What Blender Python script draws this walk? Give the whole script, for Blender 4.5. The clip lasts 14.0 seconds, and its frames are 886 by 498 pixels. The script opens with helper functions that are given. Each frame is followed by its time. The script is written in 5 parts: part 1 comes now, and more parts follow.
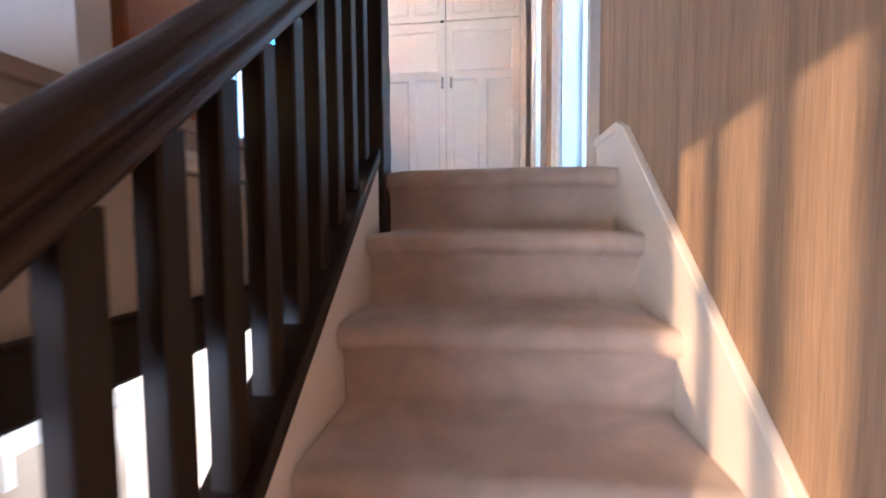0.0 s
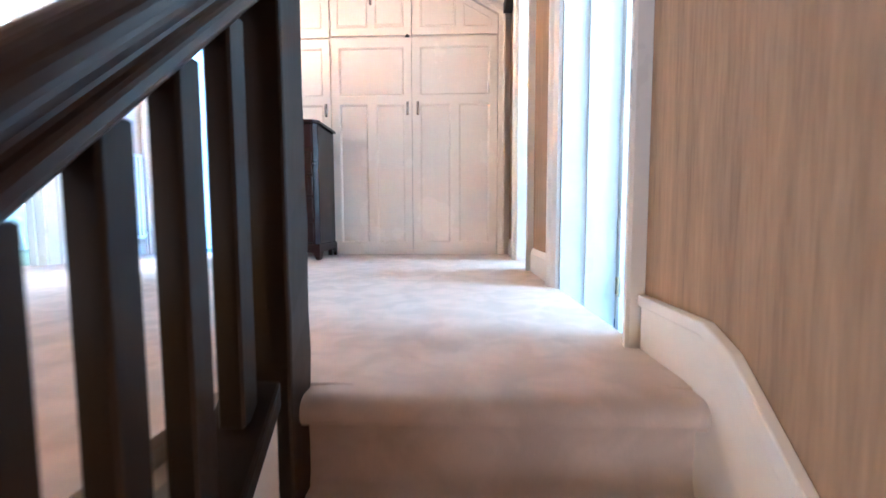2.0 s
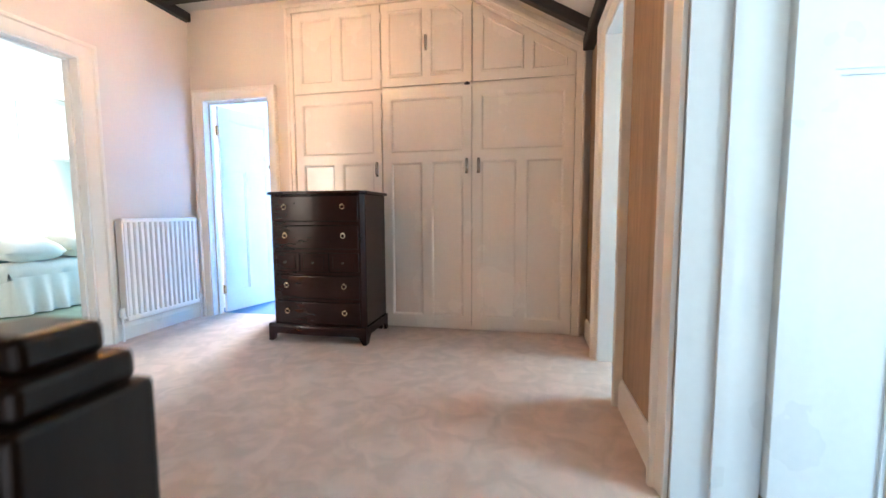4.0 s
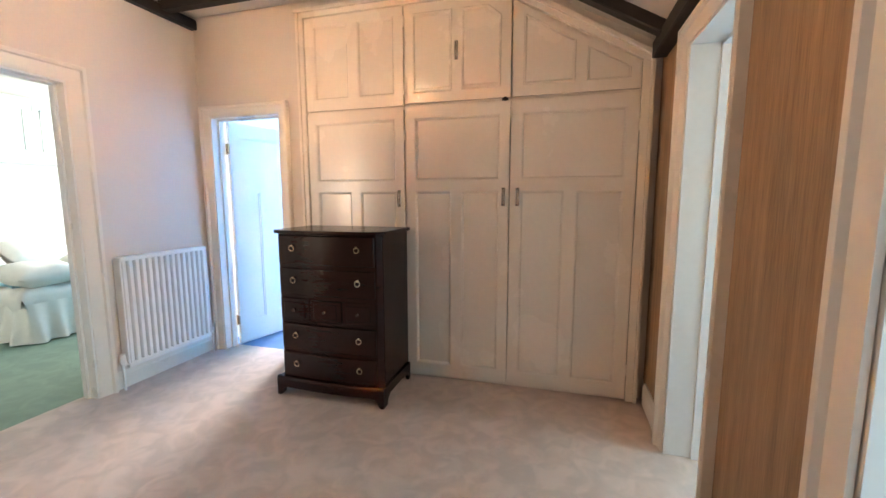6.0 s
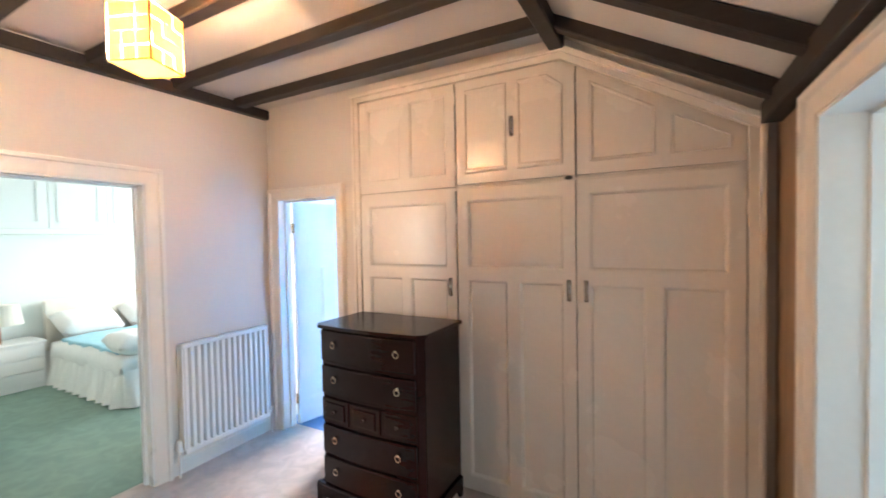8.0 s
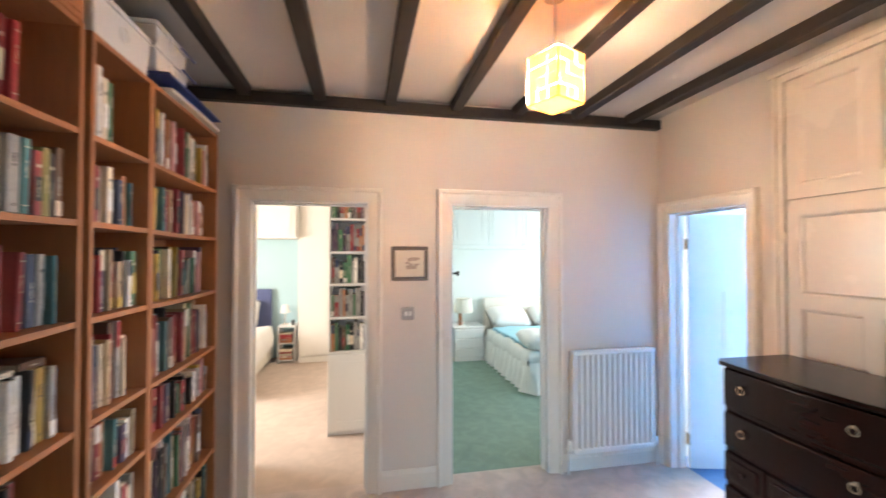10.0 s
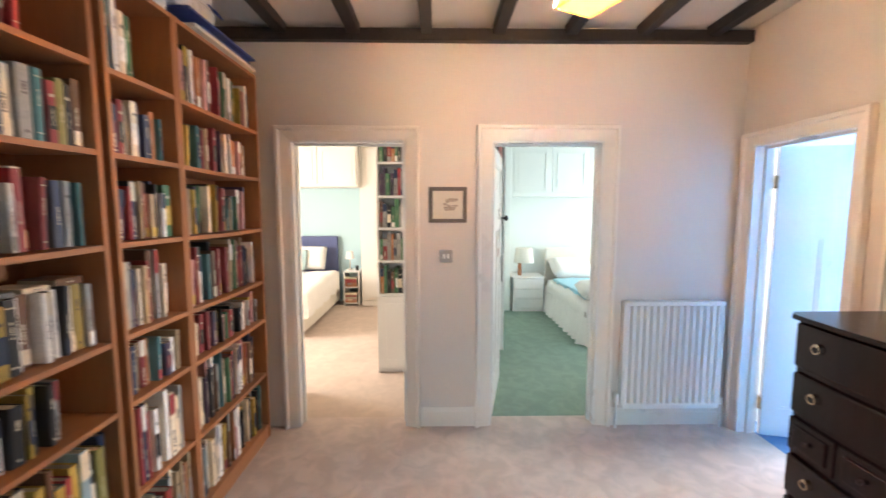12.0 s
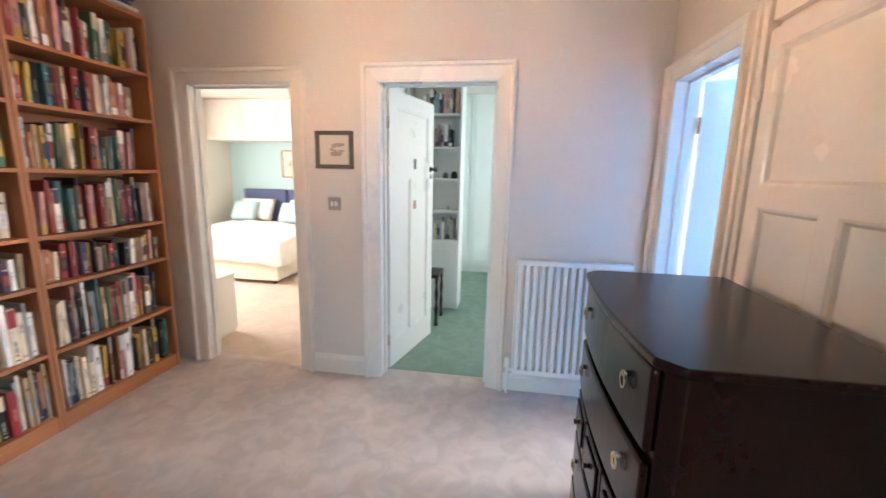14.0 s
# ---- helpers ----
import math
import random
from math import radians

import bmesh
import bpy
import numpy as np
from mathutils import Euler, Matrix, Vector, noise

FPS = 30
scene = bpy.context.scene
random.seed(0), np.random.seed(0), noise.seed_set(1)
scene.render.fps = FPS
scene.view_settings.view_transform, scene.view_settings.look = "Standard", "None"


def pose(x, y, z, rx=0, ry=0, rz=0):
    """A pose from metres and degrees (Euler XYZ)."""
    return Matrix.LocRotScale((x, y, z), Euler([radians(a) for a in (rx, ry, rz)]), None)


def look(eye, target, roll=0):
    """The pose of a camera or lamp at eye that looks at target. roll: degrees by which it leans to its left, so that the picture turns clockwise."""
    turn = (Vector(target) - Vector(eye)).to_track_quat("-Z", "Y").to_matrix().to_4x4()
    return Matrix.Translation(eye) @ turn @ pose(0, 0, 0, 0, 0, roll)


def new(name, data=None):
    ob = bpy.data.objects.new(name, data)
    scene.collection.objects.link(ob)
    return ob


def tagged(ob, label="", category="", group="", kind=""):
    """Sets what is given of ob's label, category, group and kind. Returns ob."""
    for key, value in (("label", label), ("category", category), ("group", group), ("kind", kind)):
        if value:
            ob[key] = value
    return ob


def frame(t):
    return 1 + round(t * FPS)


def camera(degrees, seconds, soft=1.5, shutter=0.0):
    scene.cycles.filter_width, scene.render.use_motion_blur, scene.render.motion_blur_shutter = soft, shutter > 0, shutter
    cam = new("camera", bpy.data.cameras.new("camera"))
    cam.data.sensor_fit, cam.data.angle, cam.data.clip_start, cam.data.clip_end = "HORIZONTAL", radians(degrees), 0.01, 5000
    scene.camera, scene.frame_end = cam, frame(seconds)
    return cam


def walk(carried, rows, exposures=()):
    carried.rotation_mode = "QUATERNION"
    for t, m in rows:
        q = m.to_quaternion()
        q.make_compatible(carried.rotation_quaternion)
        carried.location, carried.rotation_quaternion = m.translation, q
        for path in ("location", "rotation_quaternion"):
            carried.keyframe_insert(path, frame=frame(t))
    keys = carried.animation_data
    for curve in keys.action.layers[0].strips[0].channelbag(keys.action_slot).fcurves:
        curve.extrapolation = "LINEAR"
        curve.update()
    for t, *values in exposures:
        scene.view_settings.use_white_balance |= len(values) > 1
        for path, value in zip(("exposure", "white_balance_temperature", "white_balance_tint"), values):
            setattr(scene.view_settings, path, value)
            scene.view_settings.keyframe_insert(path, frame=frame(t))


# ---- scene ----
cam = camera(94.6, 14.0, shutter=0.5)
PATH = [
    (0, (0.085, 0.282, -0.185), (-0.151, 2.265, -0.296), -0.5),
    (0.5, (0.082, 0.44, -0.085), (-0.022, 2.436, -0.159), 1.6),
    (1, (0.096, 0.582, 0.028), (0.002, 2.578, -0.068), 0.1),
    (1.5, (0.084, 0.727, 0.213), (-0.042, 2.719, 0.079), 0.1),
    (2, (0.033, 0.896, 0.322), (-0.044, 2.889, 0.174), -0.2),
    (2.5, (0.072, 1.078, 0.459), (-0.002, 3.068, 0.272), -0.3),
    (3, (0.08, 1.217, 0.578), (-0.191, 3.193, 0.464), -1.1),
    (3.2, (0.065, 1.249, 0.672), (-0.237, 3.22, 0.539), -0.9),
    (5.3, (-0.015, 1.755, 1.111), (-0.567, 3.666, 0.903), -0.2),
    (5.5, (-0.039, 1.807, 1.155), (-0.602, 3.712, 0.924), -0.2),
    (6, (-0.058, 1.883, 1.285), (-0.603, 3.791, 1.04), -0.1),
    (6.5, (-0.044, 1.991, 1.326), (-0.631, 3.889, 1.104), -0.4),
    (7, (0.042, 2.148, 1.424), (-0.594, 4.037, 1.266), -0.6),
    (7.2, (0.048, 2.173, 1.483), (-0.626, 4.051, 1.343), -0.7),
    (9.3, (-0.017, 2.428, 1.635), (-1.72, 3.472, 1.741), 0.4),
    (9.5, (-0.033, 2.383, 1.623), (-1.848, 3.22, 1.71), 0.3),
    (10, (-0.054, 2.32, 1.609), (-2.015, 2.712, 1.643), -0.0),
    (10.5, (-0.031, 2.262, 1.599), (-2.03, 2.307, 1.569), -0.2),
    (11, (-0.007, 2.237, 1.585), (-2.0, 2.101, 1.484), -0.3),
    (11.5, (-0.024, 2.346, 1.558), (-2.015, 2.242, 1.399), -0.2),
    (12, (-0.133, 2.576, 1.524), (-2.124, 2.607, 1.332), 0.0),
    (12.5, (-0.161, 2.892, 1.511), (-2.142, 3.014, 1.264), 0.4),
    (13, (-0.145, 3.225, 1.487), (-2.115, 3.354, 1.168), 0.7),
    (13.5, (-0.233, 3.527, 1.431), (-2.202, 3.573, 1.082), 1.3),
    (14, (-0.318, 3.78, 1.423), (-2.26, 3.477, 1.058), 1.2),
]
EXPOSURES = [(0, 2.9, 4700, 12), (1.2, 3.05, 4800, 11), (2.0, 3.05, 5000, 11), (3.2, 2.6, 5500, 12), (5.3, 1.6, 6600, 13), (7.2, 1.75, 6400, 13), (9.5, 1.55, 6000, 12), (11, 1.6, 6400, 13), (14, 1.53, 6000, 12)]
walk(cam, [(t, look(eye, target, roll)) for t, eye, target, roll in PATH], EXPOSURES)

# ---- world, sun, large lights ----
world = bpy.data.worlds.new("sky")
scene.world = world
world.use_nodes = True
wn = world.node_tree
sky = wn.nodes.new("ShaderNodeTexSky")
sky.sky_type, sky.sun_disc = "NISHITA", False
sky.sun_elevation, sky.sun_rotation = radians(7), radians(222)
wn.nodes["Background"].inputs["Strength"].default_value = 0.05
wn.links.new(sky.outputs[0], wn.nodes["Background"].inputs["Color"])


def lamp(name, kind, m, energy, colour, size=(1, 1)):
    data = bpy.data.lights.new(name, kind)
    data.energy, data.color = energy, colour
    if kind == "AREA":
        data.shape, data.size, data.size_y = "RECTANGLE", size[0], size[1]
    ob = new(name, data)
    ob.matrix_world = m
    return ob


sun = lamp("sun", "SUN", look((-1.61, -1.60, 0.385), (0.49, 0.90, 0.045)), 0.85, (1.0, 0.54, 0.22))
sun.data.angle = radians(0.5)
COOL = (0.66, 0.90, 1.0)
lamp("window_light_bedroom_1", "AREA", look((-4.3, -0.98, 1.5), (-4.6, 2.0, 0.9)), 52, (1.0, 0.91, 0.79), (1.35, 1.25))
lamp("window_light_bedroom_2", "AREA", look((-4.9, 6.52, 1.5), (-4.4, 3.0, 0.8)), 35, (1.0, 0.985, 0.92), (2.2, 1.3))
lamp("window_light_bathroom", "AREA", look((-2.85, 7.12, 1.55), (-2.2, 4.7, 0.7)), 88, (0.95, 0.95, 0.98), (0.9, 0.9))
lamp("window_light_study", "AREA", look((2.92, 1.75, 1.45), (0.3, 2.45, 0.9)), 22, COOL, (1.1, 1.2))
lamp("window_light_boxroom", "AREA", look((2.92, 4.0, 1.4), (0.6, 3.8, 1.0)), 22, COOL, (0.9, 1.2))
# fill lamp added low behind the flight, to light risers more than treads
lamp("riser_fill_light", "AREA", look((-1.25, -1.57, -0.75), (-0.6, 1.0, -0.5)), 6.5, (0.95, 0.97, 1.0), (1.3, 0.65))
# fill lamp added inside the windowless room below, to brighten its doorway
lamp("lower_room_fill_light", "AREA", look((-4.6, 5.2, -1.1), (-3.2, 3.4, -1.6)), 50, (1.0, 0.98, 0.95), (1.6, 1.2))
pendant_light = lamp("pendant_light", "POINT", pose(-1.6, 3.1, 2.335), 250, (1.0, 0.63, 0.34))
pendant_light.data.shadow_soft_size = 0.045
# added fill under the landing floor; brightens the hall between the balusters
lamp("lower_hall_fill_light", "AREA", look((-1.9, 1.9, -0.45), (-1.9, 1.91, -2.0)), 22, (1.0, 0.90, 0.76), (0.4, 0.4))


# ---- materials ----
def ramp(nt, fac, stops):
    r = nt.nodes.new("ShaderNodeValToRGB")
    while len(r.color_ramp.elements) < len(stops):
        r.color_ramp.elements.new(0.5)
    for e, (p, c) in zip(r.color_ramp.elements, stops):
        e.position, e.color = p, (*c, 1)
    nt.links.new(fac, r.inputs[0])
    return r.outputs[0]


def shade(c, f):
    return tuple(min(1, v * f) for v in c)


def material(name, colour, rough=0.6, metal=0.0, coarse=1.5, fine=60.0, vary=0.08, bump=0.1, stretch=(1, 1, 1), coat=0.0, random_tint=0.0, wear=0.06, spec=0.5):
    """Paint, wood or cloth with variation at two scales, set at real-world size."""
    mt = bpy.data.materials.new(name)
    mt.use_nodes = True
    nt = mt.node_tree
    b = nt.nodes["Principled BSDF"]
    b.inputs["Metallic"].default_value = metal
    b.inputs["Coat Weight"].default_value = coat
    b.inputs["Specular IOR Level"].default_value = spec
    b.inputs["Coat Roughness"].default_value = 0.12
    geo = nt.nodes.new("ShaderNodeNewGeometry")
    mp = nt.nodes.new("ShaderNodeMapping")
    mp.inputs["Scale"].default_value = stretch
    nt.links.new(geo.outputs["Position"], mp.inputs["Vector"])
    n1, n2 = nt.nodes.new("ShaderNodeTexNoise"), nt.nodes.new("ShaderNodeTexNoise")
    n1.inputs["Scale"].default_value, n1.inputs["Detail"].default_value = coarse, 4
    n2.inputs["Scale"].default_value, n2.inputs["Detail"].default_value = fine, 3
    nt.links.new(mp.outputs[0], n1.inputs["Vector"])
    nt.links.new(mp.outputs[0], n2.inputs["Vector"])
    mix = nt.nodes.new("ShaderNodeMath")
    mix.operation = "MULTIPLY_ADD"
    mix.inputs[1].default_value = 0.45
    nt.links.new(n2.outputs["Fac"], mix.inputs[0])
    half = nt.nodes.new("ShaderNodeMath")
    half.operation = "MULTIPLY"
    half.inputs[1].default_value = 0.55
    nt.links.new(n1.outputs["Fac"], half.inputs[0])
    nt.links.new(half.outputs[0], mix.inputs[2])
    col = ramp(nt, mix.outputs[0], [(0.3, shade(colour, 1 - vary)), (0.5, colour), (0.7, shade(colour, 1 + vary))])
    if random_tint:
        info = nt.nodes.new("ShaderNodeObjectInfo")
        hsv = nt.nodes.new("ShaderNodeHueSaturation")
        rng = nt.nodes.new("ShaderNodeMapRange")
        rng.inputs["To Min"].default_value, rng.inputs["To Max"].default_value = 1 - random_tint, 1 + random_tint
        nt.links.new(info.outputs["Random"], rng.inputs["Value"])
        nt.links.new(rng.outputs[0], hsv.inputs["Value"])
        nt.links.new(col, hsv.inputs["Color"])
        col = hsv.outputs[0]
    nt.links.new(col, b.inputs["Base Color"])
    rr = nt.nodes.new("ShaderNodeMapRange")
    rr.inputs["From Min"].default_value, rr.inputs["From Max"].default_value = 0.3, 0.7
    rr.inputs["To Min"].default_value, rr.inputs["To Max"].default_value = max(0.02, rough - wear), min(1, rough + wear)
    nt.links.new(n1.outputs["Fac"], rr.inputs["Value"])
    nt.links.new(rr.outputs[0], b.inputs["Roughness"])
    if bump:
        bp = nt.nodes.new("ShaderNodeBump")
        bp.inputs["Strength"].default_value, bp.inputs["Distance"].default_value = bump, 0.004
        nt.links.new(mix.outputs[0], bp.inputs["Height"])
        nt.links.new(bp.outputs[0], b.inputs["Normal"])
    return mt


def carpet_material(name, colour, marks=0.12):
    """Cut pile: fine tufts, brushed patches and worn, trodden marks."""
    mt = material(name, colour, 0.95, coarse=2.2, fine=420, vary=0.09, bump=0.6)
    nt = mt.node_tree
    b = nt.nodes["Principled BSDF"]
    b.inputs["Sheen Weight"].default_value = 0.08
    b.inputs["Specular IOR Level"].default_value = 0.1
    src = b.inputs["Base Color"].links[0].from_socket
    geo = nt.nodes.new("ShaderNodeNewGeometry")
    brush = nt.nodes.new("ShaderNodeTexNoise")
    brush.inputs["Scale"].default_value, brush.inputs["Detail"].default_value, brush.inputs["Distortion"].default_value = 8.5, 8, 0.8
    nt.links.new(geo.outputs["Position"], brush.inputs["Vector"])
    rng = nt.nodes.new("ShaderNodeMapRange")
    rng.inputs["From Min"].default_value, rng.inputs["From Max"].default_value = 0.40, 0.62
    rng.inputs["To Min"].default_value, rng.inputs["To Max"].default_value = 1 - marks, 1 + marks * 0.6
    nt.links.new(brush.outputs["Fac"], rng.inputs["Value"])
    hsv = nt.nodes.new("ShaderNodeHueSaturation")
    nt.links.new(rng.outputs[0], hsv.inputs["Value"])
    nt.links.new(src, hsv.inputs["Color"])
    nt.links.new(hsv.outputs[0], b.inputs["Base Color"])
    return mt


def glass_material(name):
    mt = bpy.data.materials.new(name)
    mt.use_nodes = True
    b = mt.node_tree.nodes["Principled BSDF"]
    b.inputs["Transmission Weight"].default_value, b.inputs["Roughness"].default_value, b.inputs["IOR"].default_value = 1.0, 0.02, 1.45
    return mt


M_WALL = material("warm_white_wall_paint", (0.75, 0.69, 0.635), 0.75, coarse=0.9, fine=90, vary=0.035, bump=0.12)
M_PAPER = material("tan_grasscloth_wallpaper", (0.345, 0.23, 0.14), 0.8, coarse=26, fine=190, vary=0.34, bump=0.55, stretch=(1, 1, 0.05))
M_CEIL = material("cream_ceiling_paint", (0.74, 0.69, 0.63), 0.85, coarse=1.4, fine=70, vary=0.05, bump=0.2)
M_TRIM = material("white_gloss_trim_paint", (0.84, 0.79, 0.72), 0.32, coarse=3, fine=40, vary=0.03, bump=0.05)
M_WTRIM = material("white_gloss_door_paint", (0.82, 0.81, 0.78), 0.32, coarse=3, fine=40, vary=0.03, bump=0.05)
M_CUP = material("cream_gloss_cupboard_paint", (0.89, 0.82, 0.735), 0.24, coarse=2.2, fine=45, vary=0.03, bump=0.07)
M_BEAM = material("black_stained_beam_wood", (0.022, 0.016, 0.013), 0.55, coarse=5, fine=50, vary=0.4, bump=0.5, stretch=(0.15, 1, 1))
M_DARK = material("dark_stained_stair_wood", (0.020, 0.011, 0.0065), 0.46, coarse=6, fine=70, vary=0.35, bump=0.22, stretch=(1, 1, 0.12), spec=0.32)
M_RAIL = material("worn_dark_handrail_wood", (0.030, 0.014, 0.009), 0.30, coarse=5, fine=60, vary=0.35, bump=0.2, stretch=(1, 0.12, 0.4), spec=0.36)
M_MAHO = material("dark_mahogany_veneer", (0.020, 0.0048, 0.0038), 0.24, coarse=5, fine=55, vary=0.16, bump=0.015, stretch=(0.18, 1, 1), spec=0.30, wear=0.02)
M_OAK = material("brown_oak_veneer", (0.40, 0.165, 0.066), 0.48, coarse=5, fine=80, vary=0.16, bump=0.06, stretch=(0.1, 1, 1))
M_OAKV = material("brown_oak_veneer_upright", (0.40, 0.165, 0.066), 0.48, coarse=5, fine=80, vary=0.16, bump=0.06, stretch=(1, 1, 0.1))
M_CARPET = carpet_material("beige_carpet", (0.64, 0.53, 0.47), 0.10)
M_GREEN = carpet_material("sage_green_carpet", (0.235, 0.33, 0.27), 0.08)
M_BLUE = carpet_material("blue_carpet", (0.13, 0.24, 0.42), 0.06)
M_PINK = carpet_material("peach_carpet", (0.58, 0.47, 0.39), 0.06)
M_ROOM1 = material("pale_cream_wall_paint", (0.78, 0.75, 0.68), 0.7, vary=0.03)
M_ALCOVE = material("pale_blue_wall_paint", (0.48, 0.66, 0.69), 0.7, vary=0.03)
M_ROOM2 = material("pale_mint_wall_paint", (0.81, 0.85, 0.80), 0.7, vary=0.03)
M_BATH = material("blue_bathroom_paint", (0.10, 0.42, 0.70), 0.6, vary=0.04)
M_RAD = material("white_radiator_enamel", (0.90, 0.88, 0.84), 0.3, vary=0.02, bump=0.03)
M_CHROME = material("worn_chrome", (0.72, 0.68, 0.62), 0.2, metal=1.0, vary=0.08, bump=0.02)
M_BRASS = material("pale_brass", (0.70, 0.58, 0.40), 0.25, metal=1.0, vary=0.1, bump=0.02)
M_BLACK = material("black_iron", (0.02, 0.02, 0.02), 0.4, vary=0.2)
M_WHITE = material("white_furniture_paint", (0.80, 0.79, 0.76), 0.4, vary=0.03, bump=0.04)
M_LINEN = material("white_bed_linen", (0.84, 0.82, 0.78), 0.9, coarse=7, fine=30, vary=0.04, bump=0.5)
M_VALANCE = material("ivory_valance_cloth", (0.80, 0.76, 0.66), 0.9, coarse=7, fine=40, vary=0.05, bump=0.4)
M_THROW = material("sky_blue_throw_cloth", (0.36, 0.62, 0.72), 0.9, coarse=10, fine=140, vary=0.08, bump=0.5)
M_NAVY = material("slate_blue_headboard_cloth", (0.10, 0.12, 0.24), 0.85, coarse=8, fine=180, vary=0.12, bump=0.4)
M_PAGES = material("cream_book_paper", (0.62, 0.55, 0.42), 0.9, coarse=3, fine=200, vary=0.15, bump=0.4, stretch=(6, 1, 1))
M_PLASTIC = material("cloudy_white_plastic", (0.72, 0.73, 0.73), 0.35, vary=0.05)
M_BLUEP = material("dark_blue_plastic", (0.03, 0.06, 0.22), 0.4, vary=0.1)
M_FRAME = material("grey_brown_picture_frame", (0.13, 0.105, 0.085), 0.45, coarse=8, fine=90, vary=0.25, bump=0.2)
M_MOUNT = material("ivory_picture_mount", (0.70, 0.66, 0.58), 0.8, vary=0.04)
M_INK = material("sepia_ink", (0.42, 0.36, 0.31), 0.85, coarse=22, fine=90, vary=0.4)
M_GOLD = material("thin_gold_frame", (0.40, 0.17, 0.08), 0.35, metal=0.2, vary=0.15)
M_SWITCH = material("brushed_metal_switch_plate", (0.36, 0.33, 0.31), 0.4, metal=0.3, vary=0.05)
M_FLOORB = material("lower_hall_brown_carpet", (0.33, 0.25, 0.18), 0.95, vary=0.1, bump=0.4)
M_GLASS = glass_material("window_glass")
M_SHELLP = material("amber_capiz_shell", (0.92, 0.70, 0.33), 0.4, coarse=12, fine=60, vary=0.22, bump=0.2)
snt = M_SHELLP.node_tree
stl, sad = snt.nodes.new("ShaderNodeBsdfTranslucent"), snt.nodes.new("ShaderNodeMixShader")
sad.inputs[0].default_value = 0.6
stl.inputs["Color"].default_value = (1.0, 0.71, 0.30, 1)
snt.links.new(snt.nodes["Principled BSDF"].outputs[0], sad.inputs[1])
snt.links.new(stl.outputs[0], sad.inputs[2])
snt.links.new(sad.outputs[0], snt.nodes["Material Output"].inputs["Surface"])
M_BULB = material("lit_bulb", (1, 0.9, 0.7), 0.5, vary=0.0, bump=0)
bb = M_BULB.node_tree.nodes["Principled BSDF"]
bb.inputs["Emission Color"].default_value = (1.0, 0.78, 0.45, 1)
bb.inputs["Emission Strength"].default_value = 40


# ---- mesh helpers ----
def box(bm, x0, x1, y0, y1, z0, z1, slot=0):
    v = [bm.verts.new(p) for p in ((x0, y0, z0), (x1, y0, z0), (x1, y1, z0), (x0, y1, z0), (x0, y0, z1), (x1, y0, z1), (x1, y1, z1), (x0, y1, z1))]
    for f in ((3, 2, 1, 0), (4, 5, 6, 7), (0, 1, 5, 4), (1, 2, 6, 5), (2, 3, 7, 6), (3, 0, 4, 7)):
        bm.faces.new([v[i] for i in f]).material_index = slot
    return v


def prism(bm, outline, axis, a, b, slot=0):
    """A flat outline of (u, w) pairs pushed from a to b along an axis: x -> (y, z), y -> (x, z), z -> (x, y)."""
    def at(u, w, d):
        return {"x": (d, u, w), "y": (u, d, w), "z": (u, w, d)}[axis]
    lo = [bm.verts.new(at(u, w, a)) for u, w in outline]
    hi = [bm.verts.new(at(u, w, b)) for u, w in outline]
    n = len(outline)
    bm.faces.new(lo).material_index = slot
    bm.faces.new(hi[::-1]).material_index = slot
    for i in range(n):
        bm.faces.new((lo[i], hi[i], hi[(i + 1) % n], lo[(i + 1) % n])).material_index = slot
    return lo + hi


def tube(bm, p, q, r, n=12, r2=None):
    p, q = Vector(p), Vector(q)
    d = q - p
    m = Matrix.Translation((p + q) / 2) @ d.to_track_quat("Z", "Y").to_matrix().to_4x4()
    return bmesh.ops.create_cone(bm, cap_ends=True, segments=n, radius1=r, radius2=r if r2 is None else r2, depth=d.length, matrix=m)["verts"]


def ring(bm, centre, r, thick, axis="y", n=18, k=6, flat=1.0):
    """A torus round an axis."""
    rows = []
    for i in range(n):
        a = 2 * math.pi * i / n
        row = []
        for j in range(k):
            c = 2 * math.pi * j / k
            u, w, d = (r + thick * math.cos(c)) * math.cos(a), (r + thick * math.cos(c)) * math.sin(a) * flat, thick * math.sin(c)
            o = {"x": (d, u, w), "y": (u, d, w), "z": (u, w, d)}[axis]
            row.append(bm.verts.new(Vector(centre) + Vector(o)))
        rows.append(row)
    for i in range(n):
        for j in range(k):
            bm.faces.new((rows[i][j], rows[(i + 1) % n][j], rows[(i + 1) % n][(j + 1) % k], rows[i][(j + 1) % k]))


def soften(bm, width=0.004, segments=2, angle=30):
    bmesh.ops.recalc_face_normals(bm, faces=bm.faces[:])
    es = [e for e in bm.edges if len(e.link_faces) == 2 and e.calc_face_angle(0) > radians(angle)]
    bmesh.ops.bevel(bm, geom=es, offset=width, segments=segments, profile=0.5, affect="EDGES", clamp_overlap=True)


def mesh_of(name, bm, mats, smooth=False):
    bmesh.ops.recalc_face_normals(bm, faces=bm.faces[:])
    me = bpy.data.meshes.new(name)
    bm.to_mesh(me)
    bm.free()
    for mt in (mats if isinstance(mats, (list, tuple)) else [mats]):
        me.materials.append(mt)
    if smooth:
        me.polygons.foreach_set("use_smooth", [True] * len(me.polygons))
    return me


def part(name, bm, mats, parent=None, label="", smooth=False):
    ob = new(name, mesh_of(name, bm, mats, smooth))
    ob.parent = parent
    return tagged(ob, label)


def thing(name, m, label, category, group="", kind=""):
    ob = new(name)
    ob.empty_display_size = 0.1
    ob.matrix_world = m
    return tagged(ob, label, category, group, kind)


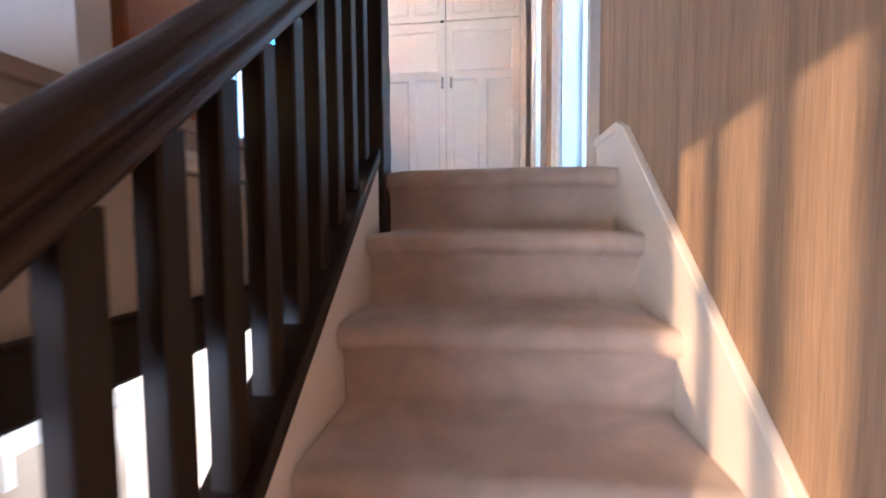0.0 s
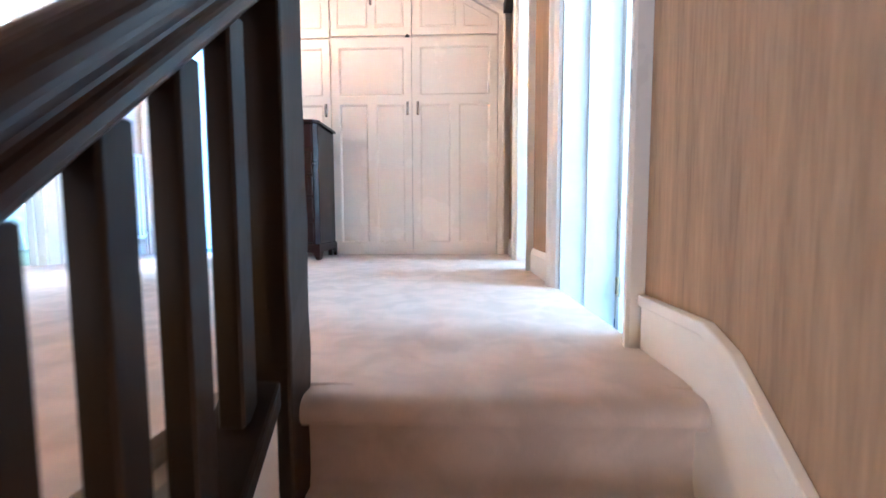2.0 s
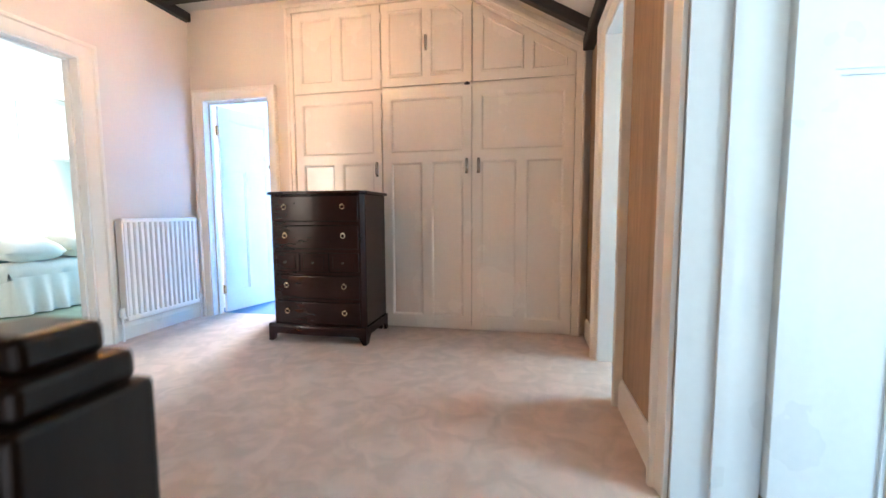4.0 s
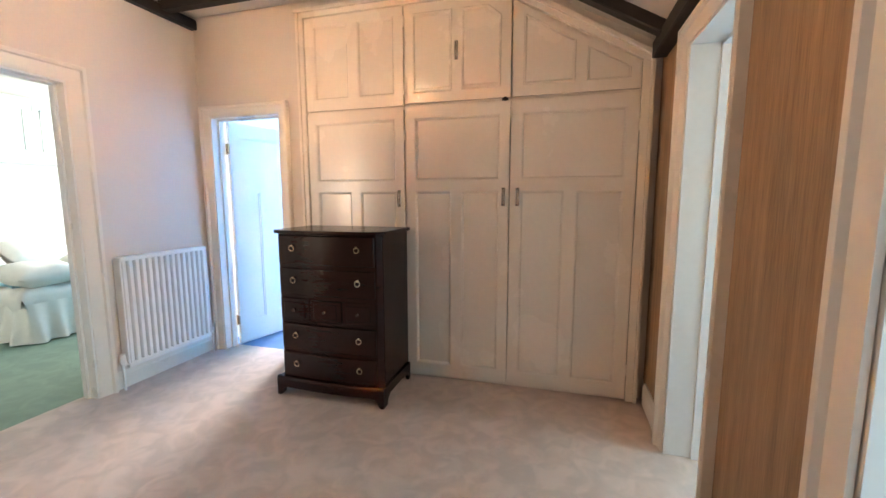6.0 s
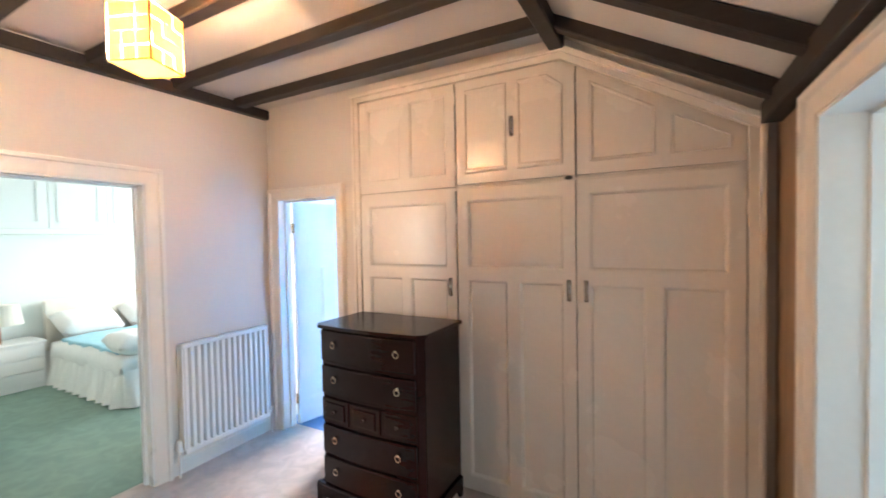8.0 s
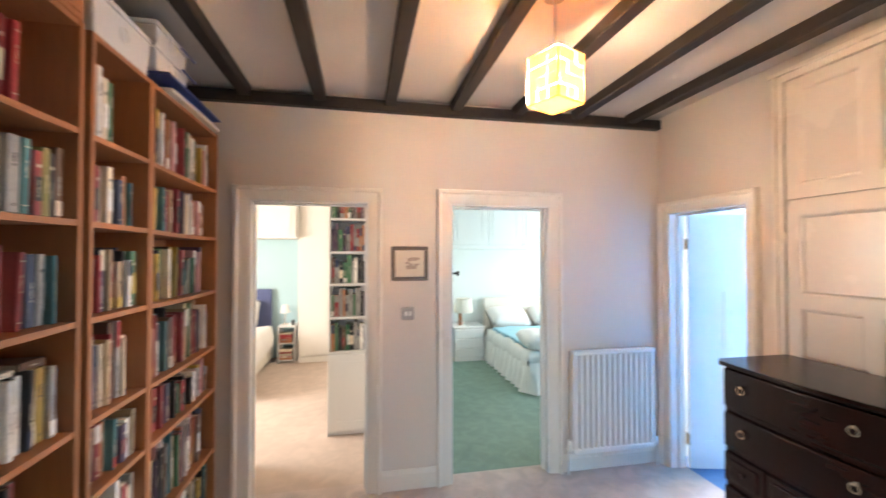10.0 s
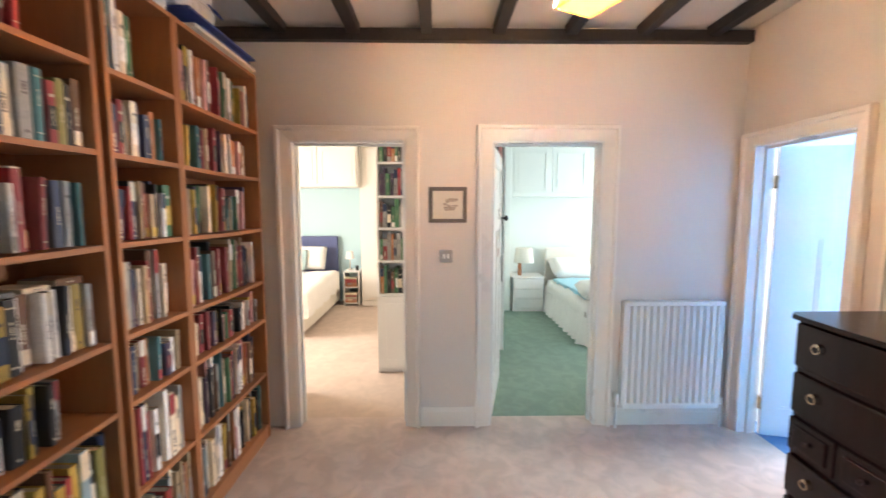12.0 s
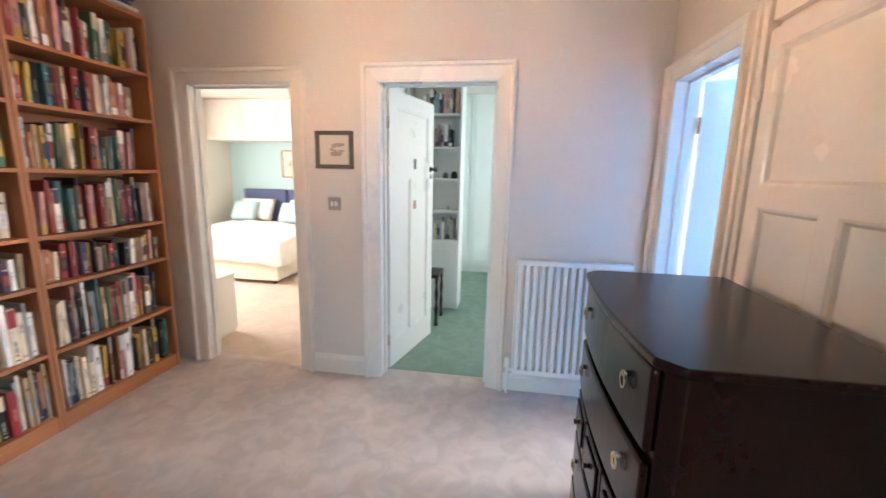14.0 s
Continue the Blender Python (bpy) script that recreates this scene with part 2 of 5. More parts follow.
def setting(name, bm, mats, label, category, smooth=False):
    return tagged(part(name, bm, mats, None, "", smooth), label, category, "", "structure")


def panel_grid(axis, face, back, u0, u1, z0, z1, holes=()):
    """A slab with real openings through it: face and back are its two planes along the axis."""
    us = sorted({u0, u1, *[h[0] for h in holes], *[h[1] for h in holes]})
    zs = sorted({z0, z1, *[h[2] for h in holes], *[h[3] for h in holes]})
    solid = {}
    for i in range(len(us) - 1):
        for k in range(len(zs) - 1):
            cu, cz = (us[i] + us[i + 1]) / 2, (zs[k] + zs[k + 1]) / 2
            solid[i, k] = not any(h[0] < cu < h[1] and h[2] < cz < h[3] for h in holes)
    bm = bmesh.new()
    seen = {}

    def v(u, z, d):
        key = (u, z, d)
        if key not in seen:
            seen[key] = bm.verts.new({"x": (d, u, z), "y": (u, d, z), "z": (u, z, d)}[axis])
        return seen[key]
    for (i, k), s in solid.items():
        if not s:
            continue
        a, b, c, d = us[i], us[i + 1], zs[k], zs[k + 1]
        for w in (face, back):
            bm.faces.new((v(a, c, w), v(b, c, w), v(b, d, w), v(a, d, w)))
        for ni, nk, p, q in ((i - 1, k, (a, c), (a, d)), (i + 1, k, (b, c), (b, d)), (i, k - 1, (a, c), (b, c)), (i, k + 1, (a, d), (b, d))):
            if not solid.get((ni, nk), False):
                bm.faces.new((v(*p, face), v(*q, face), v(*q, back), v(*p, back)))
    return bm


# ---- the large structure ----
WX, EX, NY = -2.905, 0.49, 4.64     # west, east and north faces of the landing
CEIL = 2.70
SLOPE_X, SLOPE_Z = -0.47, 2.16      # where the ceiling breaks, and its height at the east wall

# landing floor, with the stair opening cut out of it
bm = bmesh.new()
prism(bm, [(-3.024, NY + 0.119), (-3.024, 0.45), (-0.42, 0.45), (-0.42, 1.67), (0.489, 1.67), (0.489, 3.30), (0.739, 3.30), (0.739, NY + 0.119)], "z", -0.02, 0.0)
setting("floor", bm, M_CARPET, "worn beige cut-pile carpet on the landing", "carpet")
bm = bmesh.new()
prism(bm, [(-3.02, NY + 0.1), (-3.02, 0.46), (-0.44, 0.46), (-0.44, 1.69), (0.489, 1.69), (0.49, NY + 0.1)], "z", -0.30, -0.021)
setting("floor_structure", bm, M_CEIL, "cream underside of the landing floor", "floor")
bm = bmesh.new()
box(bm, -0.44, -0.41, 0.44, 1.52, -0.30, -0.10)
setting("landing_fascia", bm, M_WALL, "cream panelled edge of the landing beside the stairs", "fascia")
bm = bmesh.new()
prism(bm, [(-0.425, -0.095), (-0.385, -0.095), (-0.385, -0.075), (-0.395, -0.06), (-0.425, -0.055)], "y", 0.44, 1.52)
setting("landing_moulding", bm, M_TRIM, "painted moulding along the landing edge", "moulding")
bm = bmesh.new()
box(bm, -0.46, -0.38, 0.44, 1.54, -0.385, -0.30)
soften(bm, 0.008)
setting("landing_edge_beam", bm, M_DARK, "dark timber bead under the landing edge", "beam")

# walls
D1, D2, D3, D4, D5 = (1.60, 2.375), (2.94, 3.70), (-2.80, -2.13), (3.50, 4.06), (1.985, 2.78)
bm = panel_grid("x", WX, WX - 0.12, 1.05, 4.76, -0.30, CEIL + 0.02, [(*D1, -0.1, 1.985), (*D2, -0.1, 1.985)])
setting("wall_west", bm, M_WALL, "warm white painted wall with two doorways", "wall")
bm = panel_grid("y", NY, NY + 0.12, WX, EX + 0.25, -0.30, CEIL + 0.02, [(*D3, -0.1, 1.945)])
setting("wall_north", bm, M_WALL, "warm white painted wall with a narrow doorway", "wall")
bm = panel_grid("x", EX, EX + 0.25, -1.72, NY, -3.0, CEIL + 0.02, [(*D4, -0.1, 1.985), (*D5, -0.21, 1.985)])
setting("wall_east", bm, M_PAPER, "tan grasscloth papered wall beside the stairs", "wall")
# the opening is out of view, sized to let sun onto the stair wall
bm = panel_grid("y", -1.60, -1.72, -3.0, EX, -2.7, CEIL + 0.02, [(-2.0, -0.5, -1.30, 0.40)])
setting("wall_south", bm, M_PAPER, "tan papered wall with an opening for the added, unseen window", "wall")
bm = panel_grid("x", WX, WX - 0.12, -1.72, 1.05, -2.7, CEIL + 0.02)
setting("wall_stairwell", bm, M_PAPER, "tan papered stairwell wall", "wall")
bm = panel_grid("y", 1.13, 1.05, WX, -0.76, 0.0, CEIL)
setting("wall_behind_bookcases", bm, M_WALL, "plain partition behind the bookcases", "wall")

# ceiling with its sloping east side
bm = bmesh.new()
prism(bm, [(-3.02, CEIL), (SLOPE_X, CEIL), (EX + 0.02, SLOPE_Z), (EX + 0.02, SLOPE_Z + 0.06), (SLOPE_X, CEIL + 0.06), (-3.02, CEIL + 0.06)], "y", -1.72, NY + 0.05)
setting("ceiling", bm, M_CEIL, "cream ceiling that slopes down at one side", "ceiling")


def beam(name, pts, label):
    bm = bmesh.new()
    box(bm, *pts)
    bmesh.ops.subdivide_edges(bm, edges=bm.edges[:], cuts=5, use_grid_fill=True)
    for v in bm.verts:
        v.co += Vector((noise.noise(v.co * 5), noise.noise(v.co * 5 + Vector((9, 0, 0))), noise.noise(v.co * 5 + Vector((0, 9, 0))))) * 0.004
    soften(bm, 0.006, 1, 50)
    return tagged(part(name, bm, M_BEAM), label, "beam", "ceiling beams", "structure")


beam("wall_plate_beam", (WX - 0.01, WX + 0.055, 1.14, 4.63, 2.60, 2.675), "black timber wall plate along the wall top")
for i in range(8):
    y = 1.12 + i * 0.464
    beam("ceiling_beam", (WX + 0.02, SLOPE_X + 0.03, y - 0.038, y + 0.038, 2.635, 2.71), "black timber ceiling beam")
    bm = bmesh.new()
    dx, dz = EX - SLOPE_X, SLOPE_Z - CEIL
    prism(bm, [(SLOPE_X, CEIL - 0.065), (EX - 0.01, SLOPE_Z - 0.065), (EX - 0.01, SLOPE_Z + 0.01), (SLOPE_X, CEIL + 0.01)], "y", y - 0.038, y + 0.038)
    soften(bm, 0.006, 1)
    tagged(part("rafter_beam", bm, M_BEAM), "black timber rafter on the sloping ceiling", "beam", "ceiling beams", "structure")
beam("ridge_beam", (SLOPE_X - 0.04, SLOPE_X + 0.04, 1.14, 4.57, 2.60, 2.69), "black timber beam where the ceiling breaks")
beam("eaves_beam", (EX - 0.075, EX + 0.01, 1.14, 4.56, 2.075, 2.165), "black timber plate above the side doors")

# skirtings
def skirting(name, axis, face, out, a, b, z0=0.0, h=0.135):
    bm = bmesh.new()
    prof = [(face, z0), (face + out * 0.018, z0), (face + out * 0.018, z0 + h - 0.03), (face + out * 0.012, z0 + h - 0.015), (face + out * 0.007, z0 + h), (face, z0 + h)]
    prism(bm, prof, axis, a, b)
    return setting(name, bm, M_TRIM, "white gloss painted skirting board", "skirting")


skirting("baseboard", "y", WX, 1, 2.462, 2.853)
skirting("baseboard_2", "y", WX, 1, 3.79, 4.62, 0, 0.12)
skirting("baseboard_3", "y", EX, -1, 2.85, 3.41, 0, 0.14)
skirting("baseboard_4", "y", EX, -1, 4.15, 4.56, 0, 0.14)
skirting("baseboard_5", "x", NY, -1, -2.05, -1.90, 0, 0.12)


def casing(name, axis, face, out, a, b, top, w, depth, label="white gloss painted door surround", lining=M_WTRIM, sill=0.0):
    """A moulded surround on one face of a wall, the lining through it and the stop."""
    root = thing(name, Matrix.Identity(4), label, "door frame", "door frames", "structure")
    s = 0.024 * out

    def slab(u0, u1, z0, z1, d0, d1, bm):
        if axis == "x":
            box(bm, min(d0, d1), max(d0, d1), u0, u1, z0, z1)
        else:
            box(bm, u0, u1, min(d0, d1), max(d0, d1), z0, z1)
    # section from the opening outwards: bead, hollow, flat, raised back band
    sec = [(-0.006, 0.0), (-0.006, 0.015), (0.008, 0.018), (w - 0.030, 0.025), (w - 0.024, 0.042), (w - 0.005, 0.044), (w, 0.036), (w, 0.0)]

    def sweep(nm, line):
        bm = bmesh.new()
        ends = []
        for u, z, du, dz in line:
            loop = []
            for g, d in sec:
                p, q = u + du * g, z + dz * g
                loop.append(bm.verts.new((face + out * d, p, q) if axis == "x" else (p, face + out * d, q)))
            ends.append(loop)
        for i in range(len(sec)):
            j = (i + 1) % len(sec)
            bm.faces.new((ends[0][i], ends[1][i], ends[1][j], ends[0][j]))
        bm.faces.new(ends[0])
        bm.faces.new(ends[1][::-1])
        part(nm, bm, M_TRIM, root)
    sweep("jamb_casing", [(a, 0, -1, 0), (a, top, -1, 1)])
    sweep("jamb_casing", [(b, 0, 1, 0), (b, top, 1, 1)])
    sweep("head_casing", [(a, top, -1, 1), (b, top, 1, 1)])
    back = face - out * depth
    t = 0.018
    bm = bmesh.new()
    slab(a, a + t, sill, top, face + s * 0.4 if sill == 0 else face - out * 0.003, back, bm)
    slab(b - t, b, sill, top, face + s * 0.4 if sill == 0 else face - out * 0.003, back, bm)
    slab(a + t, b - t, top - t, top, face + s * 0.4, back, bm)
    part("lining", bm, lining, root)
    mid = face - out * depth * 0.45
    bm = bmesh.new()
    slab(a + t, a + t + 0.014, sill, top - t, mid, mid - out * 0.035, bm)
    slab(b - t - 0.014, b - t, sill, top - t, mid, mid - out * 0.035, bm)
    slab(a + t, b - t, top - t - 0.014, top - t, mid, mid - out * 0.035, bm)
    part("door_stop", bm, lining, root)
    return root


casing("door_frame_1", "x", WX, 1, *D1, 1.985, 0.085, 0.12)
casing("door_frame_2", "x", WX, 1, *D2, 1.985, 0.095, 0.12)
casing("door_frame_3", "y", NY, -1, *D3, 1.945, 0.072, 0.12)
casing("door_frame_4", "x", EX, -1, *D4, 1.985, 0.078, 0.25)
casing("door_frame_5", "x", EX, -1, *D5, 1.985, 0.078, 0.25, sill=-0.205)


def door_leaf(name, hinge, angle, width, height, label, handle=M_BLACK, flip=1):
    """A painted door: one wide top panel over two tall ones. It runs along its own x from the hinge."""
    root = thing(name, pose(*hinge, 0, 0, angle), label, "door", "painted doors", "structure")
    st, t = 0.10, 0.036
    mid = height * 0.70
    bm = bmesh.new()
    box(bm, 0, st, -t / 2, t / 2, 0.008, height)
    box(bm, width - st, width, -t / 2, t / 2, 0.008, height)
    box(bm, st, width - st, -t / 2, t / 2, height - 0.11, height)
    box(bm, st, width - st, -t / 2, t / 2, mid, mid + 0.12)
    box(bm, st, width - st, -t / 2, t / 2, 0.008, 0.20)
    box(bm, width / 2 - 0.045, width / 2 + 0.045, -t / 2, t / 2, 0.20, mid)
    part("leaf_frame", bm, M_WTRIM, root)
    for u0, u1, z0, z1 in ((st, width - st, mid + 0.12, height - 0.11), (st, width / 2 - 0.045, 0.20, mid), (width / 2 + 0.045, width - st, 0.20, mid)):
        bm = bmesh.new()
        box(bm, u0, u1, -0.006, 0.006, z0, z1)
        for s in (-1, 1):
            for a, b, c, d in ((u0, u1, z0, z0 + 0.014), (u0, u1, z1 - 0.014, z1), (u0, u0 + 0.014, z0 + 0.014, z1 - 0.014), (u1 - 0.014, u1, z0 + 0.014, z1 - 0.014)):
                box(bm, a, b, min(s * 0.006, s * 0.013), max(s * 0.006, s * 0.013), c, d)
        part("panel", bm, M_WTRIM, root)
    for s in (-1, 1):
        bm = bmesh.new()
        x = width - 0.05
        zk = mid + 0.075
        tube(bm, (x, s * t / 2, zk), (x, s * (t / 2 + 0.006), zk), 0.024, 18, 0.022)
        tube(bm, (x, s * (t / 2 + 0.006), zk), (x, s * (t / 2 + 0.030), zk), 0.009, 12)
        bmesh.ops.create_uvsphere(bm, u_segments=16, v_segments=10, radius=0.024, matrix=Matrix.Translation((x, s * (t / 2 + 0.046), zk)) @ Matrix.Diagonal((1, 0.75, 1, 1)))
        box(bm, x - 0.009, x + 0.009, min(s * t / 2, s * (t / 2 + 0.003)), max(s * t / 2, s * (t / 2 + 0.003)), zk - 0.075, zk - 0.038)
        part("door_knob", bm, handle, root, "round black knob with a keyhole plate", True)
    for z in (0.22, height - 0.22):
        bm = bmesh.new()
        tube(bm, (-0.004, 0.02 * flip, z - 0.045), (-0.004, 0.02 * flip, z + 0.045), 0.007)
        box(bm, -0.002, 0.0, -0.018, 0.018, z - 0.04, z + 0.04)
        part("hinge", bm, M_BRASS, root, "painted brass hinge")
    return root


door_leaf("door_2", (-3.03, 2.965, 0), 167, 0.735, 1.965, "white panelled bedroom door standing open")
door_leaf("door_3", (-2.755, 4.765, 0), 76, 0.62, 1.92, "white panelled bathroom door standing half open")
door_leaf("door_4", (0.745, 4.035, 0), 2, 0.52, 1.965, "white painted cupboard-room door standing open", flip=-1)
door_leaf("door_5", (0.75, 2.755, -0.205), 2, 0.70, 2.165, "white painted door standing open into a side room", flip=-1)

# ---- side rooms ----
def room_shell(prefix, x0, x1, y0, y1, h, wall, carpet, open_sides, label, base=0.0, floor_label="carpet"):
    """Floor, ceiling and the walls of a room behind a doorway. open_sides: {side: holes, or None for no wall}."""
    bm = bmesh.new()
    box(bm, x0, x1, y0, y1, base - 0.03, base - 0.002)
    setting("floor_" + prefix, bm, carpet, floor_label, "carpet")
    bm = bmesh.new()
    box(bm, x0 - 0.1, x1 + 0.1, y0 - 0.1, y1 + 0.1, base + h, base + h + 0.05)
    setting("ceiling_" + prefix, bm, wall if prefix == "bathroom" else M_CEIL, "plain painted ceiling", "ceiling")
    for side, ax, f, b, u0, u1 in (("west", "x", x0, x0 - 0.1, y0 - 0.1, y1 + 0.1), ("east", "x", x1, x1 + 0.1, y0 - 0.1, y1 + 0.1), ("south", "y", y0, y0 - 0.1, x0, x1), ("north", "y", y1, y1 + 0.1, x0, x1)):
        holes = open_sides.get(side, ())
        if holes is None:
            continue
        bm = panel_grid(ax, f, b, u0, u1, base - 0.03, base + h, holes)
        setting("wall_%s_%s" % (side, prefix), bm, wall, label, "wall")


room_shell("bedroom_1", -6.95, WX - 0.121, -1.05, 2.60, 2.5, M_ROOM1, M_PINK, {"east": None, "south": [(-5.0, -3.6, 0.85, 2.15)]}, "pale cream bedroom wall", floor_label="pale peach bedroom carpet")
room_shell("bedroom_2", -6.60, WX - 0.121, 2.72, 6.60, 2.5, M_ROOM2, M_GREEN, {"east": [(2.6, 4.7, -0.1, 2.6)], "north": [(-6.1, -3.7, 0.85, 2.15)]}, "pale mint bedroom wall", floor_label="sage green bedroom carpet")
room_shell("bathroom", -3.5, -0.9, NY + 0.121, 7.2, 2.35, M_BATH, M_BLUE, {"south": None, "north": [(-3.45, -2.25, 0.95, 2.15)]}, "blue painted bathroom wall", floor_label="blue carpet")
room_shell("study", EX + 0.251, 3.0, 1.0, 3.05, 2.61, M_WHITE, M_BLUE, {"west": None, "east": [(1.15, 2.35, 0.8, 2.1)]}, "white painted wall", -0.205, "blue carpet one step below the landing")
bm = bmesh.new()
box(bm, EX + 0.002, EX + 0.2505, D5[0], D5[1], -0.2095, -0.207)
setting("floor_study_threshold", bm, M_BLUE, "blue carpet in the side doorway", "carpet")
room_shell("boxroom", EX + 0.251, 3.0, 3.17, 4.65, 2.4, M_WHITE, M_BLUE, {"west": None, "east": [(3.4, 4.5, 0.7, 2.1)]}, "white painted wall", floor_label="blue carpet")

# the hall below
bm = bmesh.new()
box(bm, -6.0, 0.5, -1.72, 6.5, -2.66, -2.60)
setting("floor_lower", bm, M_FLOORB, "brown carpet in the hall below", "carpet")
bm = panel_grid("y", 3.40, 3.50, -5.9, EX, -2.6, -0.301, [(-4.35, -3.10, -2.6, -0.55)])
setting("wall_lower_hall", bm, M_ROOM1, "cream wall of the hall below", "wall")
bm = panel_grid("x", -5.0, -5.1, 1.0, 6.5, -2.6, -0.301)
setting("wall_lower_west", bm, M_ROOM1, "cream wall of the hall below", "wall")
bm = panel_grid("y", 6.4, 6.5, -5.0, EX, -2.6, -0.301)
setting("wall_lower_north", bm, M_ROOM1, "cream wall of the room below", "wall")
bm = bmesh.new()
box(bm, -6.0, -3.02, 0.9, 6.6, -0.36, -0.302)
box(bm, -3.02, EX, 4.75, 6.6, -0.36, -0.302)
setting("ceiling_lower", bm, M_CEIL, "cream ceiling of the room below", "ceiling")
door_leaf("lower_hall_door", (-2.95, 3.36, -2.6), 0, 0.80, 1.98, "cream panelled door in the hall below")
door_leaf("lower_hall_door_2", (-1.95, 3.36, -2.6), 0, 0.80, 1.98, "cream panelled door in the hall below")

# ---- stairs ----
RISE, GO, TOPY, SL, SR, STEPS = 0.200, 0.225, 1.625, -0.262, 0.481, 12


def stair_profile():
    """Carpet line over the steps with a rounded nosing at each."""
    pts = []
    for k in range(STEPS):
        y, z = TOPY - k * GO, -k * RISE
        for a in range(0, 181, 30):
            pts.append((y + 0.004 - 0.028 * math.sin(radians(a)), z - 0.030 + 0.030 * math.cos(radians(a))))
        pts.append((y + 0.022, z - 0.072))
        pts.append((y + 0.026, z - RISE + 0.03))
        pts.append((y + 0.018, z - RISE + 0.004))
    return pts


bm = bmesh.new()
prof = [(TOPY + 0.06, 0.0015)] + [(y, z + 0.0015) for y, z in stair_profile()]
rows = []
NX = 12
for y, z in prof:
    row = []
    for i in range(NX + 1):
        x = SL + (SR - SL) * i / NX
        edge = 1 - abs(2 * i / NX - 1) ** 6
        row.append(bm.verts.new((x, y + 0.006 * (1 - edge) + 0.002 * noise.noise(Vector((x * 6, y * 9, z * 9))), z - 0.008 * (1 - edge) + 0.0025 * noise.noise(Vector((x * 7, y * 8, z * 5 + 4))))))
    rows.append(row)
for a, b in zip(rows, rows[1:]):
    for i in range(NX):
        bm.faces.new((a[i], a[i + 1], b[i + 1], b[i]))
stairs = tagged(part("stair_carpet", bm, M_CARPET, None, "", True), "beige carpet running over the wooden stairs", "stairs", "", "structure")
bm = bmesh.new()
for k in range(STEPS):
    box(bm, SL, SR, TOPY - k * GO + 0.05, TOPY - k * GO + 0.05 + GO, -(k + 1) * RISE - 0.12, -k * RISE - 0.012 - (0.008 if k == 0 else 0))
setting("stair_body", bm, M_FLOORB, "wooden body of the stairs under the carpet", "stairs")

# wall string, painted white, following the flight
S = RISE / GO
bm = bmesh.new()
prism(bm, [(1.90, 0.0), (1.90, 0.132), (1.63, 0.132), (1.56, 0.100), (1.56 - 3.0, 0.100 - 3.0 * S), (1.56 - 3.0, -0.50 - 3.0 * S), (1.70, -0.38), (1.70, 0.0)], "x", 0.477, EX)
prism(bm, [(1.90, 0.108), (1.90, 0.136), (1.632, 0.136), (1.556, 0.104), (1.556 - 3.0, 0.104 - 3.0 * S), (1.556 - 3.0, 0.066 - 3.0 * S), (1.575, 0.078), (1.64, 0.108)], "x", 0.468, EX)
soften(bm, 0.004)
setting("wall_string", bm, M_TRIM, "white painted string board along the stair wall", "stair string")

# open string: cream inside face, dark capping
bm = bmesh.new()
prism(bm, [(1.53, -0.34), (1.53, 0.02), (1.53 - 3.0, 0.02 - 3.0 * S), (1.53 - 3.0, -0.34 - 3.0 * S)], "x", -0.300, -0.264)
setting("open_string", bm, M_WALL, "cream painted string board on the open side of the stairs", "stair string")

balustrade = thing("balustrade", pose(-0.315, 1.6, -0.2), "dark stained wooden stair balustrade with square balusters", "balustrade")


def along(y):
    return (y - 1.53) * S


def local_part(name, bm, mt, label="", smooth=False):
    bmesh.ops.translate(bm, verts=bm.verts[:], vec=(0.315, -1.6, 0.2))
    return part(name, bm, mt, balustrade, label, smooth)


bm = bmesh.new()
prism(bm, [(1.535, 0.015), (1.535, 0.060), (-1.3, 0.060 + along(-1.3)), (-1.3, 0.015 + along(-1.3))], "x", -0.350, -0.256)
prism(bm, [(1.535, -0.16), (1.535, 0.02), (-1.3, 0.02 + along(-1.3)), (-1.3, -0.16 + along(-1.3))], "x", -0.345, -0.303)
soften(bm, 0.006)
local_part("bottom_rail", bm, M_DARK)
# handrail: moulded section swept up the flight
sec = [(-0.045, 0.000), (-0.045, 0.022), (-0.030, 0.030), (-0.036, 0.050), (-0.034, 0.072), (-0.020, 0.088), (0.0, 0.093), (0.020, 0.088), (0.034, 0.072), (0.036, 0.050), (0.030, 0.030), (0.045, 0.022), (0.045, 0.0), (0.026, -0.012), (-0.026, -0.012)]
bm = bmesh.new()
ends = []
for y in (-1.3, 1.578):
    ends.append([bm.verts.new((-0.305 + u * 0.92, y, 0.657 + along(y) + w * 1.12)) for u, w in sec])
bm.faces.new(ends[0]), bm.faces.new(ends[1][::-1])
for i in range(len(sec)):
    j = (i + 1) % len(sec)
    bm.faces.new((ends[0][i], ends[1][i], ends[1][j], ends[0][j]))
soften(bm, 0.005, 2, 20)
rail_ob = local_part("handrail", bm, M_RAIL, "worn moulded dark wood handrail")
bm = bmesh.new()
box(bm, -0.020, 0.020, -0.022, 0.022, 0, 1)
soften(bm, 0.004, 1)
BALUSTER = mesh_of("baluster", bm, M_DARK)
for k in range(24):
    y = 1.488 - k * 0.109
    o = new("baluster", BALUSTER)
    o.parent = balustrade
    o.matrix_local = Matrix.Translation((0.315 - 0.303, y - 1.6, 0.2 + 0.05 + along(y))) @ Matrix.Diagonal((1, 1, 0.60, 1))
bm = bmesh.new()
nx0, nx1, ny0, ny1 = -0.362, -0.257, 1.575, 1.672
prism(bm, [(nx0, ny0), (nx1, ny0), (nx1, ny1), (nx0, ny1)], "z", -0.42, 0.800)
box(bm, nx0 + 0.008, nx1 - 0.008, ny0 + 0.008, ny1 - 0.008, 0.800, 0.825)
